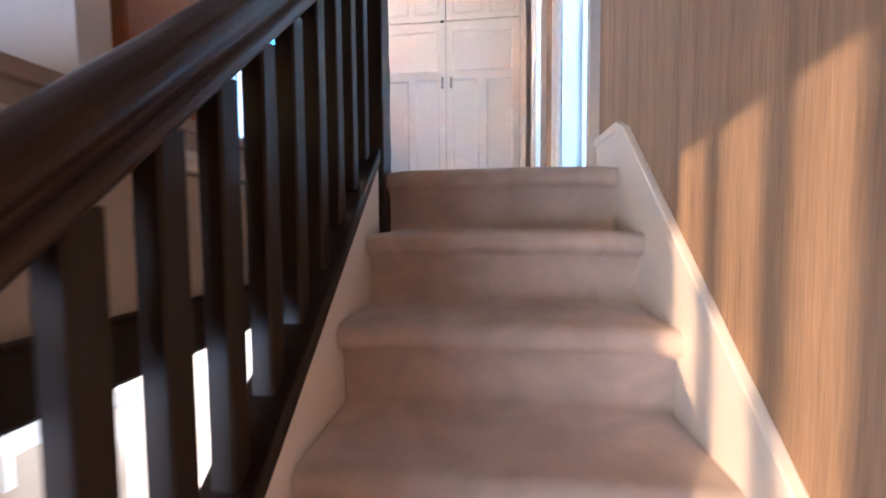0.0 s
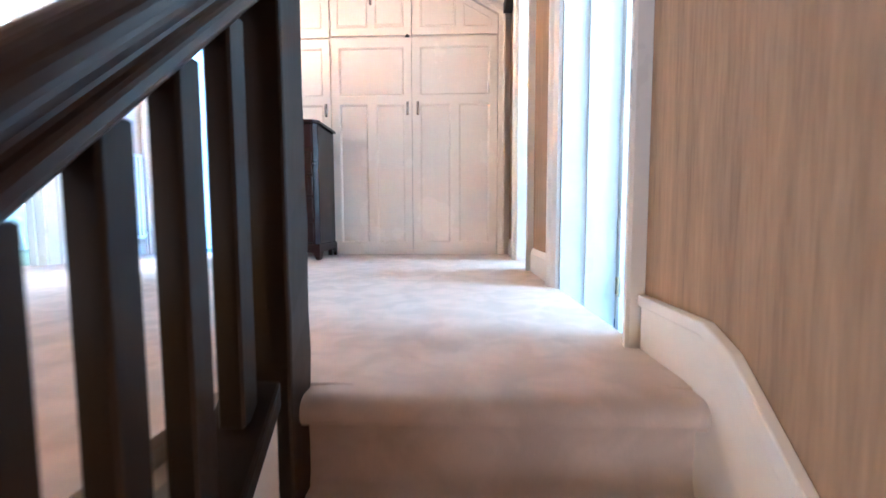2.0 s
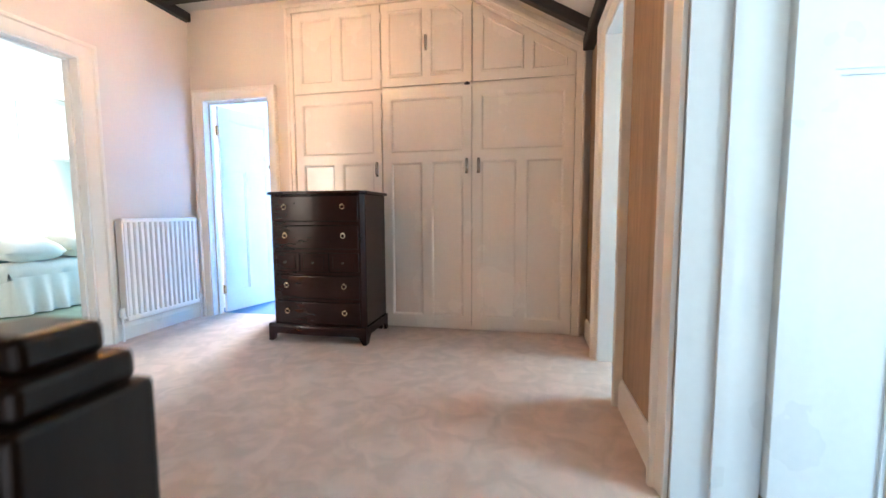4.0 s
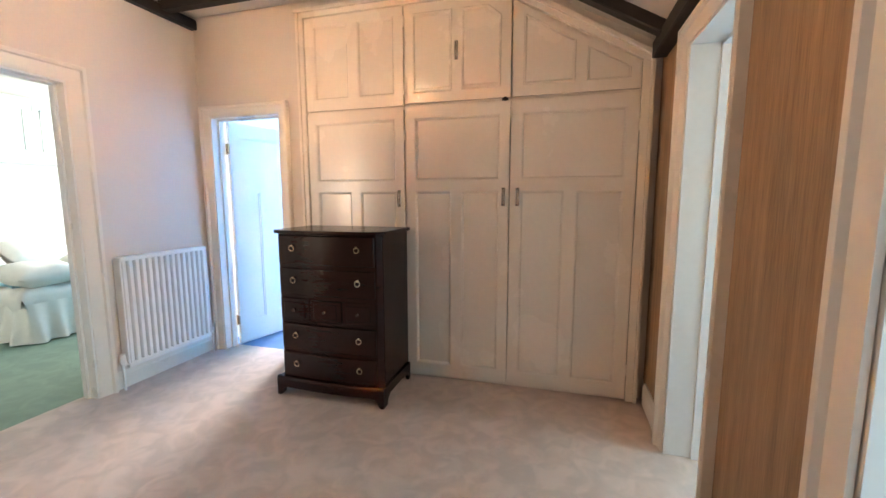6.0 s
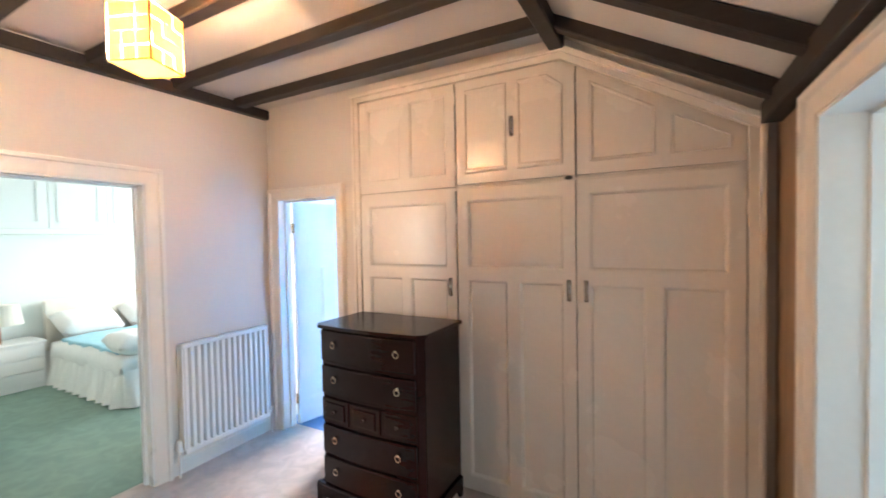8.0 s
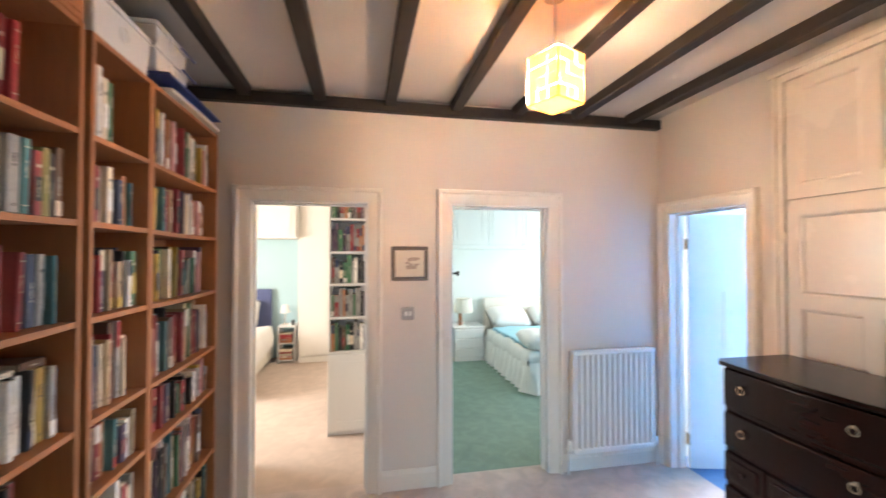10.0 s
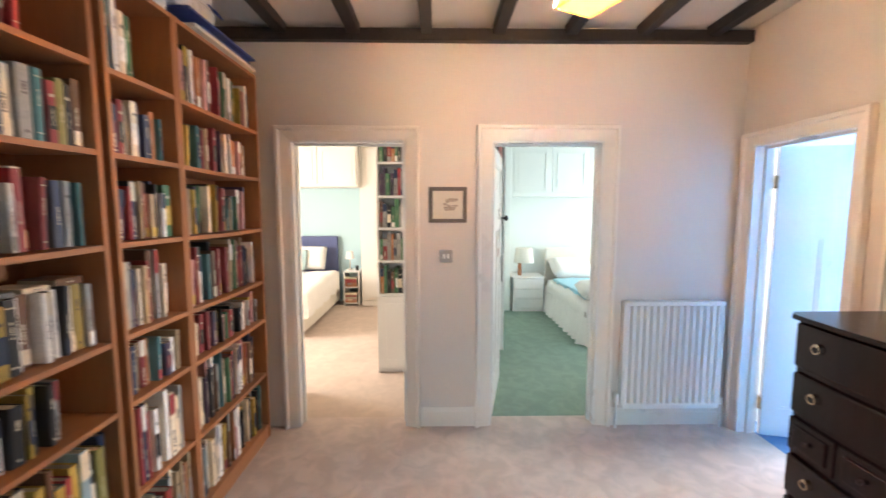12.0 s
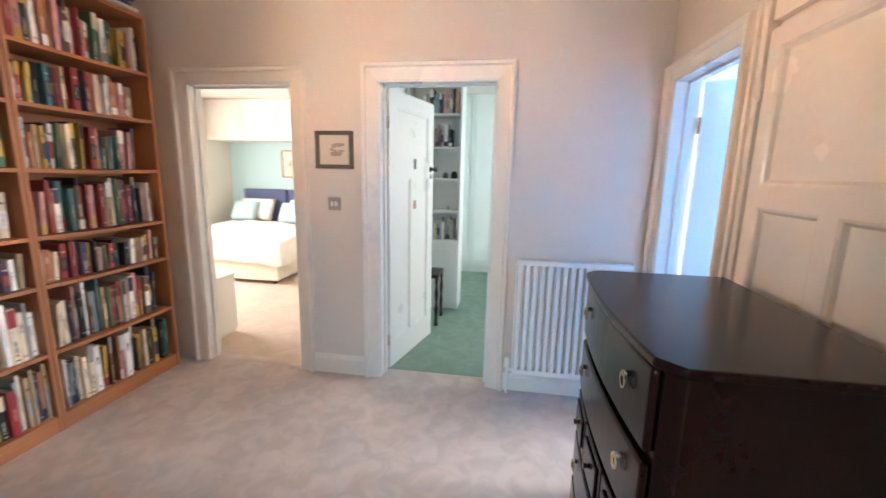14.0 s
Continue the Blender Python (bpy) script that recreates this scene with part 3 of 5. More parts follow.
box(bm, nx0 + 0.020, nx1 - 0.020, ny0 + 0.020, ny1 - 0.020, 0.825, 0.850)
bmesh.ops.subdivide_edges(bm, edges=[e for e in bm.edges if e.calc_length() > 0.5], cuts=14, use_grid_fill=True)
for v in bm.verts:
    v.co += Vector((noise.noise(v.co * 14), noise.noise(v.co * 14 + Vector((7, 0, 0))), 0)) * 0.003
soften(bm, 0.006)
local_part("newel_post", bm, M_DARK, "square newel post with a stepped top")


# ---- unseen stair window, added with its bars to shape the sun stripes ----
sun_stripe_window = thing("added_window", pose(-1.25, -1.66, -1.3), "unseen window with upright bars, added to cast sun stripes on the stair wall", "window", "", "structure")
bm = bmesh.new()
for u0, u1, z0, z1 in ((-0.75, 0.75, 0, 0.04), (-0.75, 0.75, 1.66, 1.70), (-0.75, -0.71, 0.04, 1.66), (0.71, 0.75, 0.04, 1.66)):
    box(bm, u0, u1, -0.03, 0.03, z0, z1)
part("window_frame", bm, M_WHITE, sun_stripe_window)
for k in range(8):
    bm = bmesh.new()
    x = -0.575 + k * 0.142
    box(bm, x - 0.015, x + 0.015, -0.014, 0.014, 0.04, 1.66)
    part("sun_stripe_bar", bm, M_WHITE, sun_stripe_window)

# ---- fitted cupboards ----
FY = 4.60


def panel_moulding(door, rect, y):
    """A bead round one sunk panel, on a face that looks towards -y."""
    u0, u1, z0, z1 = rect
    bead = 0.018
    bm = bmesh.new()
    ring_o = [(u0, z0), (u1, z0), (u1, z1), (u0, z1)]
    ring_i = [(u0 + bead, z0 + bead), (u1 - bead, z0 + bead), (u1 - bead, z1 - bead), (u0 + bead, z1 - bead)]
    a = [bm.verts.new((u, y + 0.001, z)) for u, z in ring_o]
    b = [bm.verts.new((u * 0.5 + p * 0.5, y + 0.004, z * 0.5 + q * 0.5)) for (u, z), (p, q) in zip(ring_o, ring_i)]
    c = [bm.verts.new((u, y + 0.0155, z)) for u, z in ring_i]
    for lo, hi in ((a, b), (b, c)):
        for k in range(4):
            bm.faces.new((lo[k], lo[(k + 1) % 4], hi[(k + 1) % 4], hi[k]))
    part("panel_moulding", bm, M_CUP, door)


def cupboard_door(parent, x0, x1, z0, z1, panels, handle_x=None, handle_z=None, top=None, hinge_x=None):
    """A framed door with sunk panels. top: a clipped outline in place of the square head."""
    t = 0.026
    bm = bmesh.new()
    if top is None:
        fm = panel_grid("y", FY - t, FY - t + 0.016, x0, x1, z0, z1, panels)
        back = bmesh.new()
        box(back, x0, x1, FY - t + 0.0155, FY - 0.001, z0, z1)
        me = mesh_of("tmp", back, M_CUP)
        fm.from_mesh(me)
        bpy.data.meshes.remove(me)
        bm.free()
        bm = fm
    else:
        prism(bm, top, "y", FY - t, FY - 0.001)
    door = part("door", bm, M_CUP, parent)
    if top is None:
        for p in panels:
            panel_moulding(door, p, FY - t)
    else:
        for poly in panels:
            n = len(poly)
            cx, cz = sum(p[0] for p in poly) / n, sum(p[1] for p in poly) / n
            pm = bmesh.new()
            rings = []
            for f, dy in ((1.0, -0.0005), (0.975, -0.009), (0.93, -0.009), (0.88, -0.0008)):
                rings.append([pm.verts.new((cx + (px - cx) * f, FY - t + dy, cz + (pz - cz) * f)) for px, pz in poly])
            for lo, hi in zip(rings, rings[1:]):
                for k in range(n):
                    pm.faces.new((lo[k], lo[(k + 1) % n], hi[(k + 1) % n], hi[k]))
            part("panel_moulding", pm, M_CUP, door)
    if handle_x is not None:
        hb = bmesh.new()
        tube(hb, (handle_x, FY - t, handle_z + 0.040), (handle_x, FY - t - 0.020, handle_z + 0.030), 0.006)
        tube(hb, (handle_x, FY - t, handle_z - 0.040), (handle_x, FY - t - 0.020, handle_z - 0.030), 0.006)
        n = 8
        for i in range(n):
            a, b = -0.045 + 0.09 * i / n, -0.045 + 0.09 * (i + 1) / n
            fa, fb = 0.020 + 0.008 * (1 - (a / 0.045) ** 2), 0.020 + 0.008 * (1 - (b / 0.045) ** 2)
            tube(hb, (handle_x, FY - t - fa, handle_z + a), (handle_x, FY - t - fb, handle_z + b), 0.0075, 10)
        box(hb, handle_x - 0.011, handle_x + 0.011, FY - t - 0.003, FY - t, handle_z - 0.058, handle_z + 0.058)
        part("handle", hb, M_CHROME, door, "chrome bow handle", True)
    if hinge_x is not None:
        for z in ((z0 + 0.18, z1 - 0.18) if z1 - z0 > 1 else (z0 + 0.1, z1 - 0.1)):
            hb = bmesh.new()
            tube(hb, (hinge_x, FY - t - 0.003, z - 0.035), (hinge_x, FY - t - 0.003, z + 0.035), 0.006)
            part("hinge", hb, M_CUP, door, "painted butt hinge")
    return door


def lower_panels(x0, x1, z0=0.03):
    m, c = 0.062, (x0 + x1) / 2
    return [(x0 + m, x1 - m, 1.405, 1.825), (x0 + m, c - 0.034, z0 + 0.075, 1.335), (c + 0.034, x1 - m, z0 + 0.075, 1.335)]


def upper_panels(x0, x1):
    m, c = 0.062, (x0 + x1) / 2
    return [(x0 + m, c - 0.034, 1.985, 2.495), (c + 0.034, x1 - m, 1.985, 2.495)]


cups = thing("fitted_cupboard", Matrix.Identity(4), "cream gloss fitted cupboards with moulded panel doors under a sloping ceiling", "cupboard")
# carcass face behind the doors
bm = bmesh.new()
bm.free()
bm = panel_grid("y", FY, FY + 0.02, -1.875, 0.425, 0.0, 1.91, [(-1.838, -1.119, 0.045, 1.882), (-1.078, 0.356, 0.045, 1.899)])
part("face_frame", bm, M_CUP, cups)
bm = bmesh.new()
prism(bm, [(-1.875, 1.911), (-0.3835, 1.911), (-0.3835, 2.537), (-0.45, 2.575), (-1.875, 2.575)], "y", FY, NY - 0.002)
part("upper_face_frame", bm, M_CUP, cups)
bm = bmesh.new()
prism(bm, [(-0.3705, 1.911), (0.425, 1.911), (0.425, 2.075), (-0.3705, 2.530)], "y", FY, NY - 0.002)
part("upper_face_frame", bm, M_CUP, cups)
bm = bmesh.new()
box(bm, -1.905, -1.862, FY - 0.035, NY, 0, 2.60)
box(bm, -1.914, -1.893, FY - 0.048, NY, 0, 2.60)
soften(bm, 0.004)
part("edge_moulding", bm, M_CUP, cups)
bm = bmesh.new()
box(bm, 0.375, 0.432, FY - 0.032, NY, 0, 2.09)
box(bm, 0.418, 0.440, FY - 0.045, NY, 0, 2.09)
soften(bm, 0.004)
part("edge_moulding", bm, M_CUP, cups)
bm = bmesh.new()
prism(bm, [(-1.91, 2.555), (-0.455, 2.555), (0.438, 2.045), (0.438, 2.10), (-0.44, 2.602), (-1.91, 2.602)], "y", FY - 0.035, FY + 0.01)
prism(bm, [(-1.925, 2.59), (-0.45, 2.59), (0.44, 2.082), (0.44, 2.115), (-0.43, 2.615), (-1.925, 2.615)], "y", FY - 0.055, FY + 0.01)
soften(bm, 0.005)
part("cornice", bm, M_CUP, cups)
cupboard_door(cups, -1.852, -1.105, 0.03, 1.885, lower_panels(-1.852, -1.105), -1.145, 1.285, hinge_x=-1.856)
cupboard_door(cups, -1.090, -0.381, 0.03, 1.895, lower_panels(-1.090, -0.381), -0.418, 1.295, hinge_x=-1.096)
cupboard_door(cups, -0.374, 0.368, 0.03, 1.895, lower_panels(-0.374, 0.368), -0.327, 1.295, hinge_x=0.373)
cupboard_door(cups, -1.852, -1.105, 1.912, 2.548, upper_panels(-1.852, -1.105), hinge_x=-1.099)
cupboard_door(cups, -1.090, -0.381, 1.922, 2.548, [[(-1.035, 1.985), (-0.765, 1.985), (-0.765, 2.49), (-1.035, 2.49)], [(-0.700, 1.985), (-0.445, 1.985), (-0.445, 2.42), (-0.530, 2.49), (-0.700, 2.49)]], -0.735, 2.235,
              top=[(-1.090, 1.922), (-0.382, 1.922), (-0.382, 2.468), (-0.486, 2.548), (-1.090, 2.548)], hinge_x=-1.096)
cupboard_door(cups, -0.366, 0.368, 1.922, 2.5, [[(-0.305, 1.985), (0.005, 1.985), (0.005, 2.225), (-0.305, 2.41)], [(0.07, 1.985), (0.315, 1.985), (0.315, 2.045), (0.07, 2.185)]],
              top=[(-0.372, 1.922), (0.368, 1.922), (0.368, 2.058), (-0.372, 2.485)])
bm = bmesh.new()
tube(bm, (-0.412, FY - 0.03, 1.909), (-0.412, FY - 0.045, 1.909), 0.012)
box(bm, -0.435, -0.395, FY - 0.03, FY - 0.022, 1.902, 1.916)
part("catch", bm, M_BLACK, cups, "small dark catch")


# ---- chest of drawers ----
def bow(u, w, d):
    """How far the bowed front comes out at u of the width w."""
    return d * (1 - (2 * u / w - 1) ** 2)


def bowed_slab(bm, x0, x1, w, y, z0, z1, t, bulge, n=10):
    """A slab whose front follows the bow of a chest that is w wide."""
    front, back = [], []
    for i in range(n + 1):
        x = x0 + (x1 - x0) * i / n
        front.append((x, y - bow(x, w, bulge)))
        back.append((x, y + t - bow(x, w, bulge)))
    prism(bm, front + back[::-1], "z", z0, z1)


def chest_of_drawers():
    w, d, h = 0.735, 0.44, 1.09
    root = thing("chest_of_drawers", pose(-1.808, 4.088, 0), "tall dark mahogany bow-fronted chest of drawers with ring handles", "chest of drawers")
    bm = bmesh.new()
    outline = [(0.0, d), (0.0, 0.035), (0.03, 0.004)] + [(0.03 + (w - 0.06) * i / 10, 0.004 - bow((w - 0.06) * i / 10, w - 0.06, 0.020)) for i in range(1, 10)] + [(w - 0.03, 0.004), (w, 0.035), (w, d)]
    prism(bm, outline, "z", 0.105, h - 0.022)
    soften(bm, 0.003, 1)
    part("carcass", bm, M_MAHO, root)
    bm = bmesh.new()
    e = 0.022
    outline = [(-e, d + 0.005), (-e, 0.02), (0.018, -0.022)] + [(0.018 + (w - 0.036) * i / 10, -0.022 - bow((w - 0.036) * i / 10, w - 0.036, 0.022)) for i in range(1, 10)] + [(w - 0.018, -0.022), (w + e, 0.02), (w + e, d + 0.005)]
    prism(bm, outline, "z", h - 0.022, h)
    soften(bm, 0.006, 3)
    part("top", bm, M_MAHO, root, "polished dark top with canted corners")
    rows = [(0.875, 1.060), (0.680, 0.850), (0.322, 0.492), (0.135, 0.300)]
    for z0, z1 in rows:
        bm = bmesh.new()
        bowed_slab(bm, 0.035, w - 0.035, w, -0.012, z0, z1, 0.02, 0.022)
        soften(bm, 0.010, 4, 50)
        dr = part("drawer", bm, M_MAHO, root)
        for x in (0.15, w - 0.140):
            y = -0.014 - bow(x, w, 0.022)
            zc = (z0 + z1) / 2 + 0.012
            hb = bmesh.new()
            tube(hb, (x, y + 0.004, zc + 0.016), (x, y - 0.012, zc + 0.016), 0.007)
            ring(hb, (x, y - 0.010, zc), 0.0165, 0.0028, "y")
            part("handle", hb, M_BRASS, dr, "pale brass ring pull", True)
    for k in range(3):
        x0 = 0.035 + k * 0.2235
        x1 = x0 + 0.2180
        bm = bmesh.new()
        bowed_slab(bm, x0, x1, w, -0.010, 0.515, 0.655, 0.018, 0.022, 4)
        soften(bm, 0.004, 1, 50)
        dr = part("drawer", bm, M_MAHO, root)
        bm = bmesh.new()
        bowed_slab(bm, x0 + 0.03, x1 - 0.03, w, -0.017, 0.537, 0.633, 0.01, 0.022, 4)
        soften(bm, 0.004, 2, 50)
        part("raised_field", bm, M_MAHO, dr)
        xc = (x0 + x1) / 2
        y = -0.017 - bow(xc, w, 0.022)
        hb = bmesh.new()
        tube(hb, (xc, y, 0.585), (xc, y - 0.014, 0.585), 0.006, 10, 0.010)
        part("knob", hb, M_DARK, dr, "small dark turned knob")
    bm = bmesh.new()
    n = 28
    loops = []
    for i in range(n + 1):
        x = -0.014 + (w + 0.028) * i / n
        inset = min(x + 0.014, w + 0.014 - x)
        zl = 0.060 - 0.058 * max(0.0, 1 - inset / 0.085) ** 2 if inset > 0.036 else 0.0
        y0 = -0.026 - bow(min(max(x, 0), w), w, 0.022)
        loops.append([bm.verts.new(q) for q in ((x, y0, zl), (x, y0 + 0.028, zl), (x, y0 + 0.028, 0.128), (x, y0 + 0.010, 0.128), (x, y0 + 0.003, 0.122), (x, y0, 0.110))])
    for p, q in zip(loops, loops[1:]):
        for k in range(6):
            bm.faces.new((p[k], p[(k + 1) % 6], q[(k + 1) % 6], q[k]))
    bm.faces.new(loops[0])
    bm.faces.new(loops[-1][::-1])
    bmesh.ops.recalc_face_normals(bm, faces=bm.faces[:])
    part("plinth", bm, M_MAHO, root, "plinth with a moulded top edge and bracket feet")
    for sx in (0, 1):
        bm = bmesh.new()
        x = -0.014 if sx == 0 else w - 0.010
        prism(bm, [(0.004, 0.0), (0.036, 0.0), (0.042, 0.03), (0.075, 0.060), (d - 0.075, 0.060), (d - 0.042, 0.03), (d - 0.036, 0.0), (d, 0.0), (d, 0.122), (0.004, 0.122)], "x", x, x + 0.024)
        soften(bm, 0.003, 1, 50)
        part("side_plinth", bm, M_MAHO, root)
        bm = bmesh.new()
        box(bm, 0.03 if sx == 0 else w - 0.06, 0.06 if sx == 0 else w - 0.03, d - 0.03, d, 0.0, 0.105)
        part("back_foot", bm, M_MAHO, root)
    return root


chest_of_drawers()


# ---- radiator ----
rad = thing("radiator", pose(WX, 3.855, 0.0), "white enamelled panel radiator with valves, hung on the wall", "radiator")
W_, Z0, Z1 = 0.68, 0.145, 0.905
bm = bmesh.new()
n = 15
prof = [(0.022, 0.0)]
for i in range(n):
    c = (i + 0.5) * W_ / n
    p = W_ / n
    prof += [(0.026, c - p * 0.40), (0.066, c - p * 0.34), (0.076, c - p * 0.24), (0.076, c + p * 0.24), (0.066, c + p * 0.34), (0.026, c + p * 0.40)]
prof += [(0.022, W_), (0.016, W_), (0.016, 0.0)]
prism(bm, prof, "z", Z0 + 0.035, Z1 - 0.03)
part("panel", bm, M_RAD, rad, "ribbed steel front")
bm = bmesh.new()
box(bm, 0.030, 0.082, -0.006, W_ + 0.006, Z1 - 0.032, Z1)
soften(bm, 0.008, 2)
part("top_grille", bm, M_RAD, rad)
bm = bmesh.new()
box(bm, 0.038, 0.076, 0.0, W_, Z0, Z0 + 0.037)
soften(bm, 0.008, 2)
part("bottom_rail", bm, M_RAD, rad)
for y in (0.0, W_):
    bm = bmesh.new()
    box(bm, 0.015, 0.076, y - 0.006, y + 0.006, Z0 + 0.03, Z1 - 0.01)
    soften(bm, 0.003, 1)
    part("side_panel", bm, M_RAD, rad)
for y, s in ((-0.03, -1), (W_ + 0.03, 1)):
    bm = bmesh.new()
    tube(bm, (0.055, y, 0.0), (0.055, y, 0.20), 0.0075)
    tube(bm, (0.055, y, 0.175), (0.055, y - s * 0.03, 0.175), 0.011)
    part("pipe", bm, M_RAD, rad, "white painted copper pipe")
    bm = bmesh.new()
    tube(bm, (0.055, y, 0.185), (0.055, y, 0.25 if s < 0 else 0.215), 0.021 if s < 0 else 0.014, 14, 0.016 if s < 0 else 0.011)
    part("valve", bm, M_RAD, rad, "white plastic radiator valve")
for y in (0.12, W_ - 0.12):
    bm = bmesh.new()
    box(bm, 0.0, 0.042, y - 0.015, y + 0.015, 0.3, 0.33)
    part("bracket", bm, M_RAD, rad)

# ---- picture and switch ----
def framed_picture(name, m, w, h, bar, frame_mat, label, art):
    """Built in its own x-z plane, looking towards -y."""
    root = thing(name, m, label, "picture")
    for u0, u1, z0, z1 in ((-w / 2, w / 2, 0, bar), (-w / 2, w / 2, h - bar, h), (-w / 2, -w / 2 + bar, bar, h - bar), (w / 2 - bar, w / 2, bar, h - bar)):
        bm = bmesh.new()
        box(bm, u0, u1, -0.022, 0.0, z0, z1)
        soften(bm, 0.004, 2)
        part("frame_bar", bm, frame_mat, root)
    bm = bmesh.new()
    box(bm, -w / 2 + bar * 0.8, w / 2 - bar * 0.8, -0.008, -0.001, bar * 0.8, h - bar * 0.8)
    part("mount", bm, M_MOUNT, root)
    bm = bmesh.new()
    rnd = random.Random(art)
    for k in range(16):
        a = rnd.uniform(-w * 0.2, w * 0.16)
        b = h * 0.32 + rnd.random() * h * 0.3
        ww, hh = rnd.uniform(0.01, w * 0.16), rnd.uniform(0.004, h * 0.10)
        box(bm, a, a + ww, -0.0095 - 0.0001 * k, -0.008, b, b + hh)
    part("drawing", bm, M_INK, root, "faint sepia drawing")
    return root


framed_picture("picture", pose(WX + 0.002, 2.652, 1.437, 0, 0, 90), 0.256, 0.238, 0.026, M_FRAME, "small sepia print in a grey-brown wooden frame", 3)
sw = thing("light_switch", pose(WX + 0.001, 2.64, 1.165, 0, 0, 90), "square metal light switch plate with two rockers", "light switch")
bm = bmesh.new()
box(bm, -0.043, 0.043, -0.008, 0, 0, 0.086)
soften(bm, 0.003, 2)
part("plate", bm, M_SWITCH, sw)
for x in (-0.014, 0.014):
    bm = bmesh.new()
    prism(bm, [(-0.014, 0.028), (-0.008, 0.028), (-0.008, 0.058), (-0.011, 0.058)], "x", x - 0.008, x + 0.008)
    part("rocker", bm, M_WHITE, sw)

# ---- pendant lamp ----
pend = thing("pendant_lamp", pose(-1.6, 3.1, 2.225, 0, 0, 24), "lit square pendant lamp with amber shell panes", "lamp")
bm = bmesh.new()
tube(bm, (0, 0, 0.447), (0, 0, 0.475), 0.045, 20, 0.05)
part("ceiling_rose", bm, M_SWITCH, pend)
bm = bmesh.new()
tube(bm, (0, 0, 0.19), (0, 0, 0.45), 0.004, 8)
part("flex", bm, M_WHITE, pend)
bm = bmesh.new()
tube(bm, (0, 0, 0.135), (0, 0, 0.19), 0.018, 14)
part("lamp_holder", bm, M_WHITE, pend)
bm = bmesh.new()
bmesh.ops.create_uvsphere(bm, u_segments=16, v_segments=10, radius=0.03, matrix=Matrix.Translation((0, 0, 0.11)))
bulb = part("bulb", bm, M_BULB, pend, "glowing bulb", True)
bulb.visible_shadow = False
SH, SW_ = 0.205, 0.080
bm = bmesh.new()
for sx in (-1, 1):
    for sy in (-1, 1):
        box(bm, sx * SW_ - 0.003, sx * SW_ + 0.003, sy * SW_ - 0.003, sy * SW_ + 0.003, 0, SH)
for z in (0.0, SH - 0.004):
    for s in (-1, 1):
        box(bm, -SW_, SW_, s * SW_ - 0.003, s * SW_ + 0.003, z, z + 0.004)
        box(bm, s * SW_ - 0.003, s * SW_ + 0.003, -SW_, SW_, z, z + 0.004)
box(bm, -SW_, SW_, -0.003, 0.003, SH - 0.05, SH - 0.046)
part("wire_frame", bm, M_BRASS, pend)
bm = bmesh.new()
box(bm, -SW_ + 0.004, SW_ - 0.004, -SW_ + 0.004, SW_ - 0.004, 0.003, 0.0045)
part("bottom_pane", bm, M_SHELLP, pend)
bm = bmesh.new()
box(bm, -SW_ + 0.004, SW_ - 0.004, -SW_ + 0.004, SW_ - 0.004, SH - 0.006, SH - 0.0045)
part("top_pane", bm, M_SHELLP, pend)
rnd = random.Random(8)
for face in range(4):
    for i in range(3):
        for k in range(4):
            bm = bmesh.new()
            u0, u1 = -SW_ + 0.004 + i * (2 * SW_ - 0.008) / 3, -SW_ + 0.002 + (i + 1) * (2 * SW_ - 0.008) / 3
            z0, z1 = 0.004 + k * (SH - 0.008) / 4, 0.002 + (k + 1) * (SH - 0.008) / 4
            off = SW_ + rnd.uniform(-0.003, 0.003)
            box(bm, u0, u1, off - 0.0008, off + 0.0008, z0, z1)
            bmesh.ops.rotate(bm, verts=bm.verts[:], cent=(0, 0, 0), matrix=Matrix.Rotation(face * math.pi / 2, 3, "Z"))
            part("pane", bm, M_SHELLP, pend)

# ---- bookcases ----
BY, BD = 1.45, 0.28
SHELF_Z = [0.07, 0.43, 0.79, 1.045, 1.385, 1.705, 1.995, 2.335]


def bookcase(name, x0, x1, label):
    root = thing(name, pose(x0, BY, 0), label, "bookcase", "bookcases along the wall")
    w, t = x1 - x0, 0.019
    for x in (0, w - t):
        bm = bmesh.new()
        box(bm, x, x + t, -BD, 0, 0, 2.354)
        soften(bm, 0.0015, 1)
        part("side_panel", bm, M_OAKV, root)
    for i, z in enumerate(SHELF_Z):
        bm = bmesh.new()
        box(bm, t, w - t, -BD + 0.006, -0.004, z, z + t)
        if 0 < i < len(SHELF_Z) - 1 and w > 0.6:
            bmesh.ops.subdivide_edges(bm, edges=[e for e in bm.edges if abs((e.verts[0].co - e.verts[1].co).x) > 0.3], cuts=6)
            for v in bm.verts:
                v.co.z -= 0.006 * (1 - (2 * v.co.x / w - 1) ** 2)
        part("shelf", bm, M_OAK, root)
    bm = bmesh.new()
    box(bm, t, w - t, -0.022, -0.006, 0, 0.07)
    part("plinth", bm, M_OAK, root)
    bm = bmesh.new()
    box(bm, t, w - t, -BD, -BD + 0.004, 0.0, 2.35)
    part("back_panel", bm, M_OAKV, root)
    return root


UNITS = [(-1.552, -0.752), (-1.986, -1.590), (-2.790, -1.990)]
bookcase("bookcase", *UNITS[0], "wide brown oak-veneer bookcase packed with books")
bookcase("bookcase", *UNITS[1], "narrow brown oak-veneer bookcase packed with books")
bookcase("bookcase", *UNITS[2], "wide brown oak-veneer bookcase beside the bedroom door")
ext = thing("bookcase_top_box", pose(-1.55, BY, 2.3555), "oak-veneer top box standing on the bookcase", "box")
bm = bmesh.new()
box(bm, 0, 0.796, -BD, -0.003, 0, 0.272)
soften(bm, 0.002, 1)
part("carcass", bm, M_OAKV, ext)
bm = bmesh.new()
